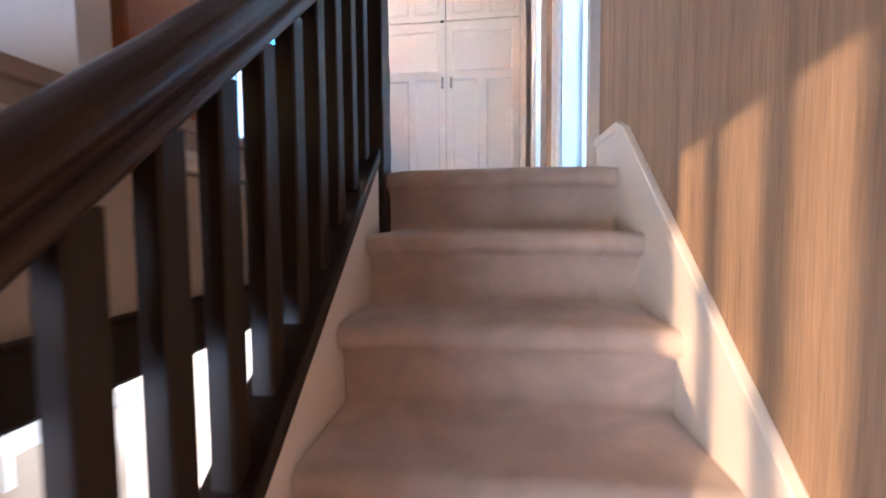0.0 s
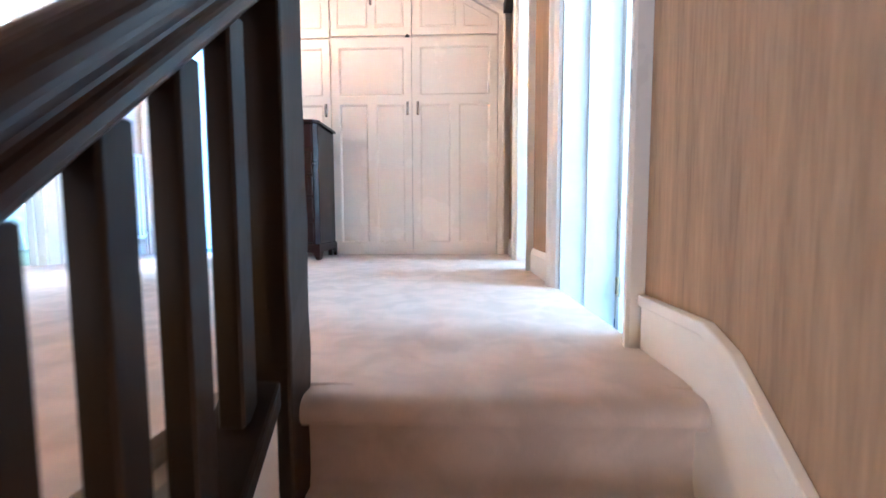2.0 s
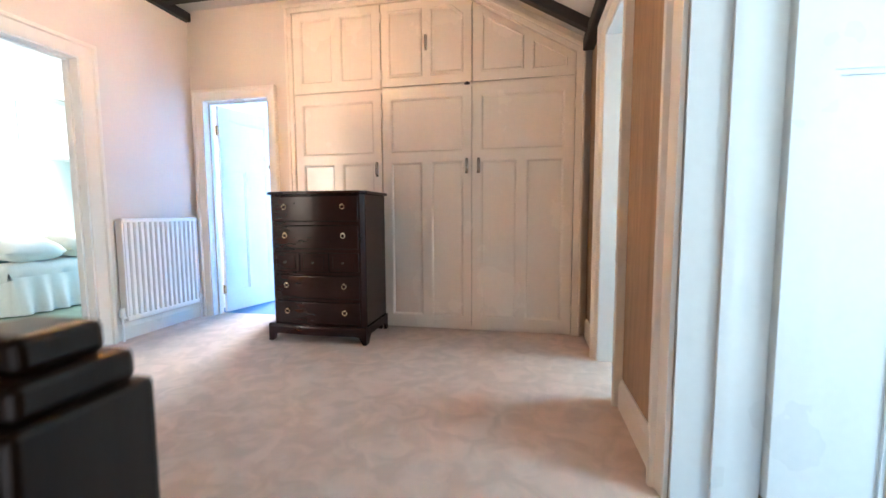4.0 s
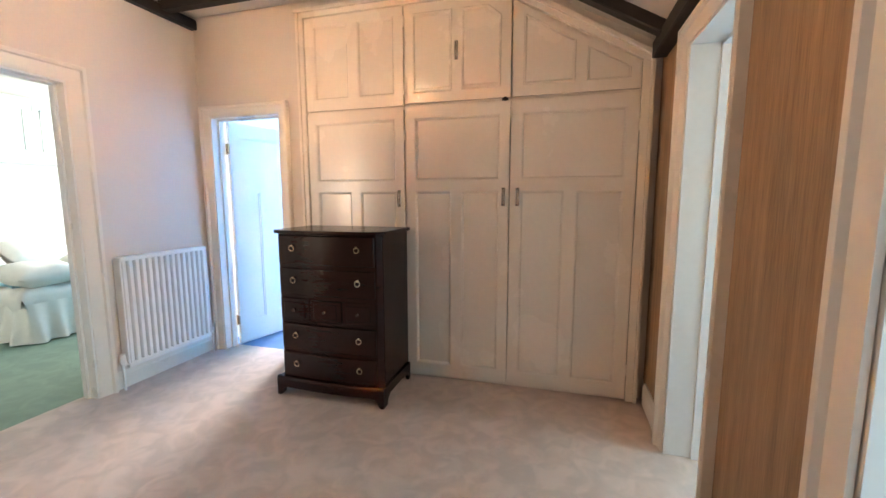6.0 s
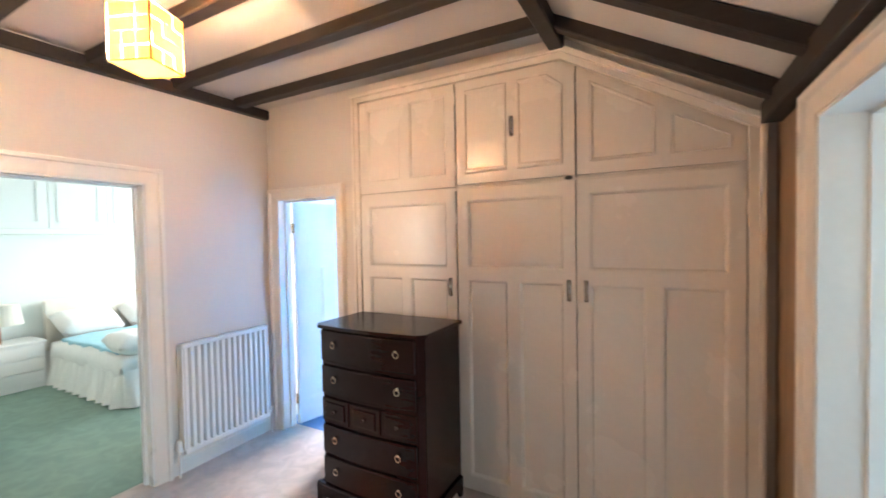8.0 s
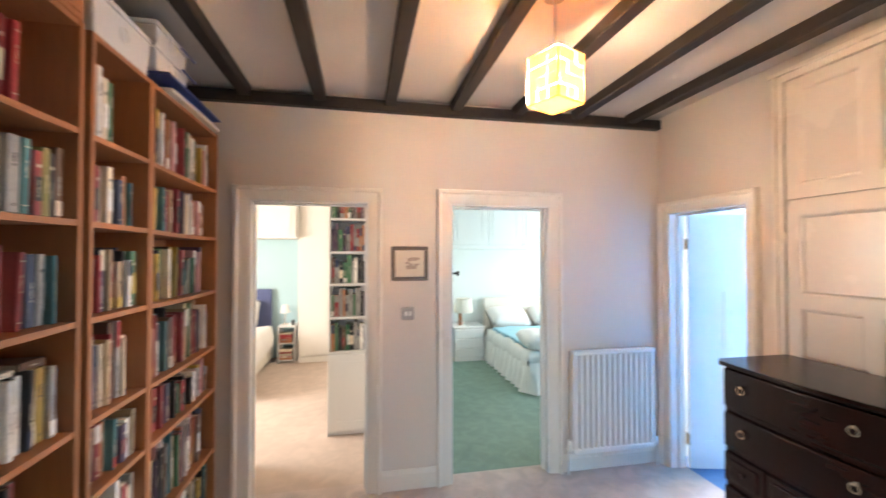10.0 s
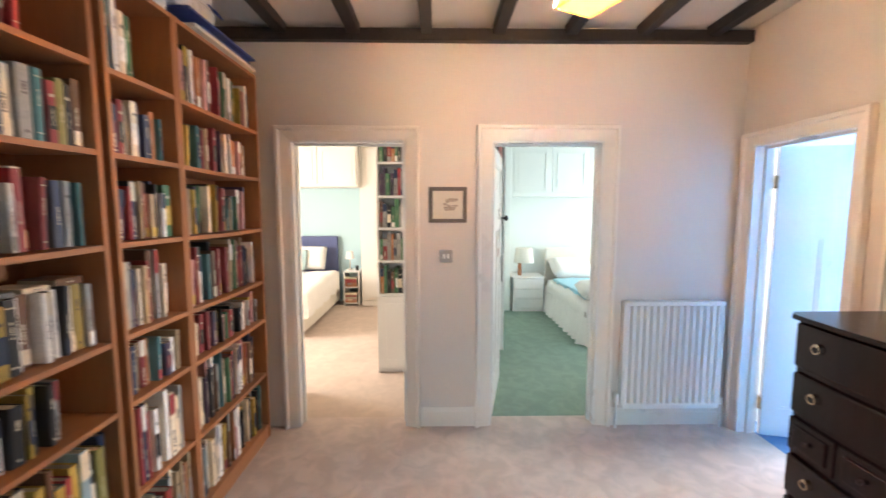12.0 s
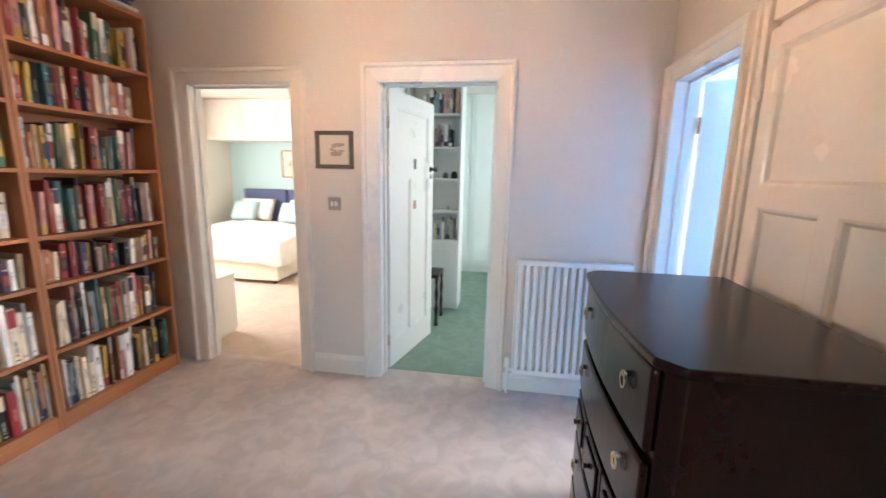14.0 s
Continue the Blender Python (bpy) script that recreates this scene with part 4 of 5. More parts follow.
box(bm, 0.02, 0.776, -0.003, 0.002, 0.02, 0.255)
part("front", bm, M_OAK, ext)

COVERS = {
    "black": (0.018, 0.018, 0.02), "navy blue": (0.022, 0.034, 0.075), "dark red": (0.26, 0.03, 0.035), "cream": (0.72, 0.62, 0.46), "grey": (0.30, 0.29, 0.27),
    "white": (0.82, 0.79, 0.74), "yellow": (0.52, 0.35, 0.07), "pale blue": (0.27, 0.36, 0.38), "green": (0.06, 0.16, 0.08), "pink": (0.58, 0.30, 0.28),
    "brown": (0.14, 0.075, 0.045), "orange": (0.42, 0.17, 0.07), "purple": (0.08, 0.045, 0.085), "teal": (0.06, 0.16, 0.17), "red": (0.33, 0.04, 0.045), "olive": (0.22, 0.20, 0.06), "tan": (0.40, 0.29, 0.17),
}
BOOK = {}
M_BAND = material("pale_spine_lettering", (0.66, 0.60, 0.46), 0.5, vary=0.1)
M_BANDD = material("dark_spine_lettering", (0.06, 0.05, 0.05), 0.5, vary=0.1)


def book_bmesh(bm, style, at=(0, 0, 0), size=(1, 1, 1), slot0=0):
    """A unit book standing upright: boards, rounded spine towards +y, paper block and bars for the lettering."""
    def bx(x0, x1, y0, y1, z0, z1, s):
        box(bm, at[0] + x0 * size[0], at[0] + x1 * size[0], at[1] + y0 * size[1], at[1] + y1 * size[1], at[2] + z0 * size[2], at[2] + z1 * size[2], s + slot0)
    bx(0.02, 0.10, 0, 0.97, 0, 1, 0)
    bx(0.90, 0.98, 0, 0.97, 0, 1, 0)
    bx(0.10, 0.90, 0.012, 0.955, 0.012, 0.985, 1)
    o = [(at[0] + x * size[0], at[1] + y * size[1]) for x, y in ((0.02, 0.955), (0.98, 0.955), (0.98, 0.975), (0.80, 0.995), (0.20, 0.995), (0.02, 0.975))]
    prism(bm, o, "z", at[2], at[2] + size[2], slot0)
    if style == 1:
        bx(0.06, 0.94, 0.990, 0.998, 0.22, 0.60, 3)
    if style == 4:
        bx(0.03, 0.97, 0.985, 0.9975, 0.66, 0.985, 3)
    if style == 5:
        bx(0.03, 0.97, 0.985, 0.9975, 0.03, 0.24, 3)
    for z0, z1, a, b in (((0.34, 0.62, 0.42, 0.56),), ((0.74, 0.79, 0.3, 0.7), (0.28, 0.58, 0.42, 0.55)), ((0.88, 0.895, 0.2, 0.8), (0.10, 0.115, 0.2, 0.8), (0.48, 0.72, 0.40, 0.58)), ((0.60, 0.82, 0.34, 0.62), (0.08, 0.12, 0.4, 0.6)), ((0.14, 0.60, 0.38, 0.66), (0.05, 0.08, 0.3, 0.7)), ((0.32, 0.90, 0.36, 0.62),))[style]:
        if z1 - z0 < 0.1:
            bx(a, b, 0.990, 1.0, z0, z1, 2)
            continue
        z = z0
        for k, h in enumerate((0.034, 0.028, 0.05, 0.022, 0.04, 0.03)):
            if z + h > z1:
                break
            bx(a + 0.03, b - (0.02 if k % 2 else 0), 0.990, 1.0, z, z + h, 2)
            z += h + (0.008 if k % 3 else 0.02)


COVER_MATS = {nm: material("book_cover_" + nm.replace(" ", "_"), c, 0.42, coarse=14, fine=120, vary=0.22, bump=0.08, random_tint=0.3) for nm, c in COVERS.items()}
ACCENT = ["cream", "black", "dark red", "white", "yellow", "navy blue", "grey"]
for i, (nm, c) in enumerate(COVERS.items()):
    bar = M_BAND if sum(c) < 0.75 else M_BANDD
    for style in range(6):
        bm = bmesh.new()
        book_bmesh(bm, style)
        BOOK[nm, style] = mesh_of("book", bm, [COVER_MATS[nm], M_PAGES, bar, COVER_MATS[ACCENT[(i * 3 + style) % 7]]])
NAMES = list(COVERS)


def shelf_books(rnd, x0, x1, z, clear, fill, palette, tall=(0.62, 0.93), deep=(0.12, 0.19), thick=(0.014, 0.042), group="books on the shelves", front=0.03):
    x = x0 + 0.004
    end = x0 + (x1 - x0) * fill
    h = clear * rnd.uniform(*tall)
    while x < end:
        th = rnd.uniform(*thick) * rnd.choice((0.8, 1, 1, 1.2))
        if x + th > x1 - 0.004:
            break
        if rnd.random() < 0.7:
            h = clear * rnd.uniform(*tall)
        hh = h * rnd.uniform(0.96, 1.0)
        dd = min(BD - 0.03, rnd.uniform(*deep) * (1.25 if hh > 0.27 else 1))
        colour = rnd.choice(palette)
        o = new("book", BOOK[colour, rnd.randrange(6)])
        lean = rnd.choice((0, 0, 0, -0.8, -1.6, -3.2)) if th > 0.018 else 0
        yb = BY - front - rnd.choice((0, 0.006, 0.012, 0.02, 0.04)) - dd
        o.matrix_world = Matrix.Translation((x0 + x1 - x - th, yb, z + 0.0005)) @ Matrix.Rotation(radians(lean), 4, "Y") @ Matrix.Diagonal((th, dd, hh, 1))
        tagged(o, "%s book standing upright on an oak bookcase shelf" % (colour + (" hardback" if th > 0.03 else "")), "book", group)
        x += th + rnd.choice((0.0008, 0.001, 0.002)) + hh * abs(math.sin(radians(lean)))
    return x


rnd = random.Random(21)
PAPER = ["black", "black", "black", "navy blue", "dark red", "red", "brown", "cream", "cream", "grey", "white", "white", "yellow", "yellow", "orange", "teal", "pale blue", "black", "pink", "olive"]
OLD = ["cream", "cream", "tan", "brown", "grey", "cream", "white", "navy blue", "dark red", "black", "purple", "tan"]
MIXED = ["white", "pink", "cream", "cream", "red", "teal", "pale blue", "navy blue", "green", "yellow", "white", "black", "black", "tan", "brown", "dark red", "white", "orange", "purple"]
FAR_ROWS = {(0, 0), (0, 1), (1, 0), (1, 1)}
for u, (a, b) in enumerate(UNITS):
    for i, z in enumerate(SHELF_Z[:-1]):
        clear = SHELF_Z[i + 1] - z - 0.025
        top = z + 0.0195 - (0.003 if u != 1 else 0)
        pal = (PAPER if u == 0 else (OLD if (u == 1 and i in (1, 3)) else MIXED))
        fill = {0: (0.95, 0.95, 0.80, 0.97, 0.95, 0.97, 0.78), 1: (0.96, 0.98, 0.97, 0.98, 0.95, 0.92, 0.42), 2: (0.99, 0.90, 0.96, 0.98, 0.85, 0.86, 0.97)}[u][i]
        tall = (0.66, 0.70) if (u, i) == (0, 3) else ((0.70, 0.96) if i in (0, 1, 3) else (0.62, 0.88))
        if (u, i) in FAR_ROWS:
            continue
        shelf_books(rnd, a + 0.02, b - 0.02, top + 0.003, clear, fill, pal, tall, thick=(0.014, 0.038) if u == 0 else (0.014, 0.036))
# books laid flat on the paperback row
for k in range(7):
    o = new("book", BOOK[rnd.choice(["cream", "brown", "black", "cream", "grey"]), 0])
    L, Wd, T = rnd.uniform(0.15, 0.2), rnd.uniform(0.11, 0.13), rnd.uniform(0.015, 0.03)
    o.matrix_world = Matrix.Translation((-0.79 - L * 0.5 - k * 0.105, 1.40 - Wd - 0.02, 1.277 + T)) @ Matrix.Rotation(radians(90), 4, "Y") @ Matrix.Diagonal((T, Wd, L * 0.5, 1))
    tagged(o, "worn paperback book laid flat on top of others", "book", "books on the shelves")


# ---- storage on top of the bookcases ----
def clip_box(x0, x1, z0, h, label, clips=True):
    root = thing("storage_box", pose(x0, BY - 0.01, z0), label, "storage box", "boxes on the bookcases")
    w = x1 - x0
    bm = bmesh.new()
    prism(bm, [(0.015, 0.0), (w - 0.015, 0.0), (w, h - 0.02), (0.0, h - 0.02)], "y", -0.25, 0)
    soften(bm, 0.008, 2)
    part("tub", bm, M_PLASTIC, root, "cloudy clear plastic tub")
    bm = bmesh.new()
    box(bm, -0.006, w + 0.006, -0.256, 0.006, h - 0.02, h)
    soften(bm, 0.005, 2)
    part("lid", bm, M_PLASTIC, root)
    for x in (0.05,) if clips else ():
        bm = bmesh.new()
        p = [(x - 0.028, 0.008, h - 0.005), (x - 0.028, 0.045, h - 0.05), (x + 0.028, 0.045, h - 0.05), (x + 0.028, 0.008, h - 0.005)]
        for q, r in zip(p, p[1:]):
            tube(bm, q, r, 0.005, 8)
        part("clip", bm, M_BLUEP, root, "blue plastic clip handle")
    bm = bmesh.new()
    ring(bm, (w / 2, 0.002, h * 0.5), 0.03, 0.003, "y")
    part("moulded_ring", bm, M_WHITE, root)
    return root


clip_box(-1.98, -1.60, 2.355, 0.17, "white plastic storage box on the bookcase top", False)
clip_box(-2.36, -2.02, 2.428, 0.11, "cloudy plastic storage box with blue clips")
clip_box(-2.35, -2.03, 2.540, 0.10, "cloudy plastic storage box with blue clips")
for k, (nm, mt, w, h) in enumerate((("folder", M_MOUNT, 0.62, 0.018), ("atlas", M_BLUEP, 0.50, 0.026), ("folder", M_BLUEP, 0.66, 0.012), ("game_box", M_BLUEP, 0.44, 0.015))):
    bm = bmesh.new()
    z = 2.3545 + (0, 0.0185, 0.045, 0.0575)[k]
    box(bm, -2.72 + k * 0.02, -2.72 + k * 0.02 + w, 1.19, 1.19 + (0.29, 0.27, 0.31, 0.26)[k], z, z + h)
    soften(bm, 0.002, 1)
    tagged(part(nm, bm, mt), ("cream card folder lying flat on a bookcase", "large dark blue book lying flat on a bookcase", "thin dark blue folder lying on a stack", "flat blue box lying on stacked folders")[k], nm.replace("_", " "))


# ---- soft furnishings ----
def cushion(bm, cx, cy, cz, w, d, h, seed=0, n=10):
    """A plump pillow: two bulged sheets that meet in a pinched edge, with a little unevenness."""
    grid = {}
    for s in (1, -1):
        for i in range(n + 1):
            for j in range(n + 1):
                u, v = 2 * i / n - 1, 2 * j / n - 1
                e = max(0.0, (1 - u ** 4) * (1 - v ** 4)) ** 0.5
                pinch = 1 - 0.07 * (1 - e)
                if s == -1 and (i in (0, n) or j in (0, n)):
                    grid[s, i, j] = grid[1, i, j]
                    continue
                q = Vector((u * 1.7 + seed, v * 1.7, s))
                grid[s, i, j] = bm.verts.new((cx + u * w / 2 * pinch, cy + v * d / 2 * pinch, cz + s * h / 2 * e * (1 + 0.25 * noise.noise(q))))
    for s in (1, -1):
        for i in range(n):
            for j in range(n):
                bm.faces.new((grid[s, i, j], grid[s, i + 1, j], grid[s, i + 1, j + 1], grid[s, i, j + 1]))


def draped(bm, x0, x1, y0, y1, top, hang, seed, n=26, wave=0.012, lift=0.03, puff=0.0):
    """A cover that lies over a bed and hangs down on three sides (not at x0, the head)."""
    rows = []
    us = [x0 + (x1 - x0) * i / n for i in range(n + 1)] + [x1 + 0.02 + puff * 0.6, x1 + 0.03 + puff, x1 + 0.032 + puff * 0.5]
    vs = [y0 - 0.032 - puff * 0.5, y0 - 0.03 - puff, y0 - 0.02 - puff * 0.6] + [y0 + (y1 - y0) * j / n for j in range(n + 1)] + [y1 + 0.02 + puff * 0.6, y1 + 0.03 + puff, y1 + 0.032 + puff * 0.5]
    drop = [0.04 + puff * 2, 0.5, 1.0]
    for i, x in enumerate(us):
        row = []
        for j, y in enumerate(vs):
            f = 0.0
            if i > n:
                f = max(f, drop[i - n - 1])
            if j < 3:
                f = max(f, drop[2 - j])
            if j > n + 3:
                f = max(f, drop[j - n - 4])
            q = Vector((x * 2.1 + seed, y * 2.1, 0.3))
            z = top + lift * noise.noise(q) + (0.010 + puff * 0.3) * noise.noise(q * 4) - f * hang
            out = f * wave * math.sin((x + y) * 34 + 2 * noise.noise(q * 2))
            row.append(bm.verts.new((x + (out if i > n else 0), y + (out if (j < 3 or j > n + 3) else 0), z + (0.012 * math.sin((x + y) * 17 + seed) if f > 0.9 else 0))))
        rows.append(row)
    for a, b in zip(rows, rows[1:]):
        for j in range(len(a) - 1):
            bm.faces.new((a[j], a[j + 1], b[j + 1], b[j]))


def pillow_thing(name, cx, cy, cz, w, d, h, tilt, mt, label, seed):
    bm = bmesh.new()
    cushion(bm, 0, 0, 0, w, d, h, seed)
    ob = part(name, bm, mt, None, "", True)
    ob.matrix_world = pose(cx, cy, cz, 0, tilt, 0)
    return tagged(ob, label, "pillow", "pillows on the beds")


# ---- bedroom 1 ----
bed = thing("bed", pose(-5.87, 0.065, 0), "double divan bed with a white duvet and slate blue headboards", "bed")


def rel(bm, dx, dy, dz=0):
    bmesh.ops.translate(bm, verts=bm.verts[:], vec=(-dx, -dy, -dz))
    return bm


bm = bmesh.new()
box(bm, -6.82, -4.90, -0.74, 0.98, 0.045, 0.30)
soften(bm, 0.012, 2)
part("divan_base", rel(bm, -5.87, 0.065), M_VALANCE, bed)
bm = bmesh.new()
box(bm, -6.82, -4.89, -0.74, 0.985, 0.302, 0.52)
soften(bm, 0.04, 3)
part("mattress", rel(bm, -5.87, 0.065), M_LINEN, bed)
for x in (-6.7, -4.97):
    for y in (-0.66, 0.90):
        bm = bmesh.new()
        tube(bm, (x, y, 0), (x, y, 0.046), 0.022, 12)
        part("castor", rel(bm, -5.87, 0.065), M_BLACK, bed)
for y0, y1 in ((-0.75, 0.035), (0.065, 0.95)):
    bm = bmesh.new()
    box(bm, -6.915, -6.83, y0, y1, 0.28, 1.09)
    soften(bm, 0.02, 3)
    part("headboard", rel(bm, -5.87, 0.065), M_NAVY, bed, "slate blue upholstered headboard")
bm = bmesh.new()
draped(bm, -6.35, -4.90, -0.745, 1.02, 0.585, 0.30, 2.0, lift=0.055, puff=0.03)
duvet = tagged(part("duvet", bm, M_LINEN, None, "", True), "crumpled white duvet spread over the double bed", "duvet")
pillow_thing("pillow", -6.66, -0.42, 0.76, 0.42, 0.68, 0.17, 62, M_LINEN, "plump white pillow propped against a blue headboard", 1)
pillow_thing("pillow", -6.62, 0.50, 0.76, 0.42, 0.68, 0.17, 62, M_LINEN, "plump white pillow propped against a blue headboard", 5)
pillow_thing("pillow", -6.50, -0.52, 0.74, 0.38, 0.46, 0.15, 58, M_ALCOVE, "pale blue cushion leaning on a white pillow", 7)
pillow_thing("pillow", -6.47, 0.34, 0.74, 0.38, 0.46, 0.15, 58, M_ALCOVE, "pale blue cushion leaning on a white pillow", 9)
framed_picture("picture", pose(-6.945, 0.11, 1.29, 0, 0, 90), 0.36, 0.46, 0.022, M_GOLD, "botanical print in a thin red-gold frame", 11)
# pale blue alcove lining behind the bed
bm = bmesh.new()
box(bm, -6.949, -6.945, -1.04, 1.385, 0.0, 1.87)
setting("alcove_wall", bm, M_ALCOVE, "pale blue painted wall behind the bed", "wall")
over = thing("overhead_cupboard", pose(-6.4, 0, 1.87), "cream overhead cupboards bridging above the bed", "cupboard")
bm = bmesh.new()
box(bm, -0.549, 0.0, -1.04, 1.385, 0.0, 0.625)
part("carcass", bm, M_ROOM1, over)
for k in range(4):
    a = -0.98 + k * 0.59
    bm = bmesh.new()
    box(bm, 0.0, 0.018, a, a + 0.575, 0.03, 0.60)
    soften(bm, 0.003, 1)
    d = part("door", bm, M_ROOM1, over)
    bm = bmesh.new()
    for u0, u1, z0, z1 in ((a + 0.06, a + 0.515, 0.09, 0.105), (a + 0.06, a + 0.515, 0.525, 0.54), (a + 0.06, a + 0.075, 0.105, 0.525), (a + 0.50, a + 0.515, 0.105, 0.525)):
        box(bm, 0.017, 0.026, u0, u1, z0, z1)
    part("moulding", bm, M_ROOM1, d)
ward = thing("wardrobe", pose(-6.55, 1.39, 0), "full-height cream fitted wardrobe beside the bed alcove", "wardrobe")
bm = bmesh.new()
box(bm, -0.39, 0.0, 0.0, 1.2, 0.0, 2.495)
part("carcass", bm, M_ROOM1, ward)
for a in (0.03, 0.61):
    bm = bmesh.new()
    box(bm, 0.0, 0.018, a, a + 0.565, 0.10, 2.46)
    soften(bm, 0.003, 1)
    d = part("door", bm, M_ROOM1, ward)
bm = bmesh.new()
box(bm, -0.02, 0.012, 0.0, 1.2, 0.0, 0.085)
part("plinth", bm, M_ROOM1, ward)
night = thing("bedside_shelf", pose(-6.72, 1.225, 0), "small white open bedside shelf with stacked books", "bedside table")
for z in (0.03, 0.285, 0.535):
    bm = bmesh.new()
    box(bm, -0.17, 0.17, -0.125, 0.125, z, z + 0.018)
    part("shelf", bm, M_WHITE, night)
for y in (-0.125, 0.107):
    bm = bmesh.new()
    box(bm, -0.17, 0.17, y, y + 0.018, 0, 0.535)
    part("side_panel", bm, M_WHITE, night)
for z0 in (0.049, 0.304):
    z = z0
    for k in range(5):
        T = rnd.uniform(0.022, 0.036)
        o = new("book", BOOK[rnd.choice(["cream", "pink", "white", "orange", "dark red"]), k % 4])
        o.matrix_world = Matrix.Translation((-6.70, 1.12, z)) @ Matrix(((0, 0.14, 0, 0), (0, 0, 0.18, 0), (T, 0, 0, 0), (0, 0, 0, 1)))
        tagged(o, "book stacked flat on a white bedside shelf", "book", "books by the bed")
        z += T + 0.001
tl = thing("table_lamp", pose(-6.74, 1.17, 0.553), "small pale bedside lamp with a glass stem", "lamp")
bm = bmesh.new()
tube(bm, (0, 0, 0), (0, 0, 0.02), 0.05, 18)
tube(bm, (0, 0, 0.02), (0, 0, 0.20), 0.010, 12, 0.008)
part("stem", bm, M_CHROME, tl)
bm = bmesh.new()
tube(bm, (0, 0, 0.18), (0, 0, 0.30), 0.075, 20, 0.05)
part("shade", bm, M_LINEN, tl)
mug = bmesh.new()
tube(mug, (-6.66, 1.30, 0.553), (-6.66, 1.30, 0.63), 0.022, 14)
tagged(part("mug", mug, M_BLACK), "small black cup on the bedside shelf", "cup")


def white_shelves(name, xf, y0, y1, depth, shelves, top, label):
    """Built-in white shelves over a cupboard, open towards +x."""
    root = thing(name, pose(xf, y0, 0), label, "bookcase")
    w = y1 - y0
    for y in (0, w - 0.02):
        bm = bmesh.new()
        box(bm, -depth, 0, y, y + 0.02, 0, top)
        part("side_panel", bm, M_WHITE, root)
    bm = bmesh.new()
    box(bm, -depth - 0.012, -depth, 0, w, 0, top)
    part("back_panel", bm, M_WHITE, root)
    for z in shelves + [top - 0.02]:
        bm = bmesh.new()
        box(bm, -depth, -0.002, 0.02, w - 0.02, z - 0.02, z)
        part("shelf", bm, M_WHITE, root)
    bm = bmesh.new()
    box(bm, 0.0, 0.018, 0.004, w - 0.004, 0.05, shelves[0] - 0.022)
    d = part("door", bm, M_WHITE, root)
    bm = bmesh.new()
    for a, b, c, e in ((0.07, w - 0.07, 0.12, 0.132), (0.07, w - 0.07, shelves[0] - 0.1, shelves[0] - 0.088), (0.07, 0.082, 0.132, shelves[0] - 0.1), (w - 0.082, w - 0.07, 0.132, shelves[0] - 0.1)):
        box(bm, 0.017, 0.024, a, b, c, e)
    part("moulding", bm, M_WHITE, d)
    bm = bmesh.new()
    box(bm, -depth, -0.02, 0.02, w - 0.02, 0.0, 0.05)
    part("plinth", bm, M_WHITE, root)
    return root


white_shelves("white_bookcase", -3.85, 2.03, 2.59, 0.24, [0.75, 1.06, 1.36, 1.65, 1.95], 2.30, "built-in white bookcase over a plain cupboard, half full")
white_shelves("white_bookcase", -4.45, 2.74, 3.30, 0.26, [0.74, 1.05, 1.37, 1.68, 2.0], 2.42, "built-in white bookcase over a panelled cupboard")

ALL_MATS = []
for nm in NAMES:
    ALL_MATS += list(BOOK[nm, 0].materials)


def book_row(bm, rnd, y0, y1, x, z, hmax, palette, fill, facing="x"):
    """Books in one joined mesh; spines towards +x, or +y where the row runs along x."""
    u = y0
    while u < y0 + (y1 - y0) * fill:
        th = rnd.uniform(0.016, 0.04)
        if u + th > y1:
            break
        hh, dd = hmax * rnd.uniform(0.66, 0.96), rnd.uniform(0.13, 0.18)
        i = NAMES.index(rnd.choice(palette))
        tmp = bmesh.new()
        book_bmesh(tmp, rnd.randrange(6), (0, 0, 0), (th, dd, hh), 4 * i)
        if facing == "x":
            m = Matrix.Translation((x - dd - rnd.uniform(0.01, 0.04), u + th, z)) @ Matrix.Rotation(radians(-90), 4, "Z")
        else:
            m = Matrix.Translation((u, x - dd - rnd.uniform(0.02, 0.05), z))
        bmesh.ops.transform(tmp, matrix=m, verts=tmp.verts[:])
        me = bpy.data.meshes.new("tmp")
        tmp.to_mesh(me)
        tmp.free()
        bm.from_mesh(me)
        bpy.data.meshes.remove(me)
        u += th + 0.001


bm = bmesh.new()
r1 = random.Random(5)
for z, f in ((0.75, 0.92), (1.06, 0.97), (1.36, 0.95), (1.65, 0.98), (1.95, 0.99)):
    book_row(bm, r1, 2.055, 2.56, -3.86, z + 0.001, 0.27, ["purple", "dark red", "green", "black", "grey", "white", "brown", "grey", "black", "dark red", "orange"], f)
tagged(part("books", bm, ALL_MATS), "rows of mixed books on white bedroom shelves", "books", "", "stuff")
bm = bmesh.new()
for u, i in sorted(FAR_ROWS):
    a, b = UNITS[u]
    book_row(bm, r1, a + 0.024, b - 0.024, BY, SHELF_Z[i] + 0.0195, SHELF_Z[i + 1] - SHELF_Z[i] - 0.03, (OLD if (u == 1 and i == 1) else MIXED) if u else PAPER, 0.97, "y")
tagged(part("books", bm, ALL_MATS), "mixed books packed on the lowest bookcase shelves", "books", "", "stuff")
bm = bmesh.new()
for z, a, b, f in ((0.74, 3.02, 3.26, 0.9), (1.68, 3.02, 3.20, 0.95), (2.0, 2.90, 3.27, 1.0)):
    book_row(bm, r1, a, b, -4.46, z + 0.001, 0.25, ["black", "navy blue", "dark red", "white", "grey", "pink", "pale blue"] if z > 1 else ["grey", "white", "cream"], f)
tagged(part("books", bm, ALL_MATS), "a few books standing on white bedroom shelves", "books", "", "stuff")
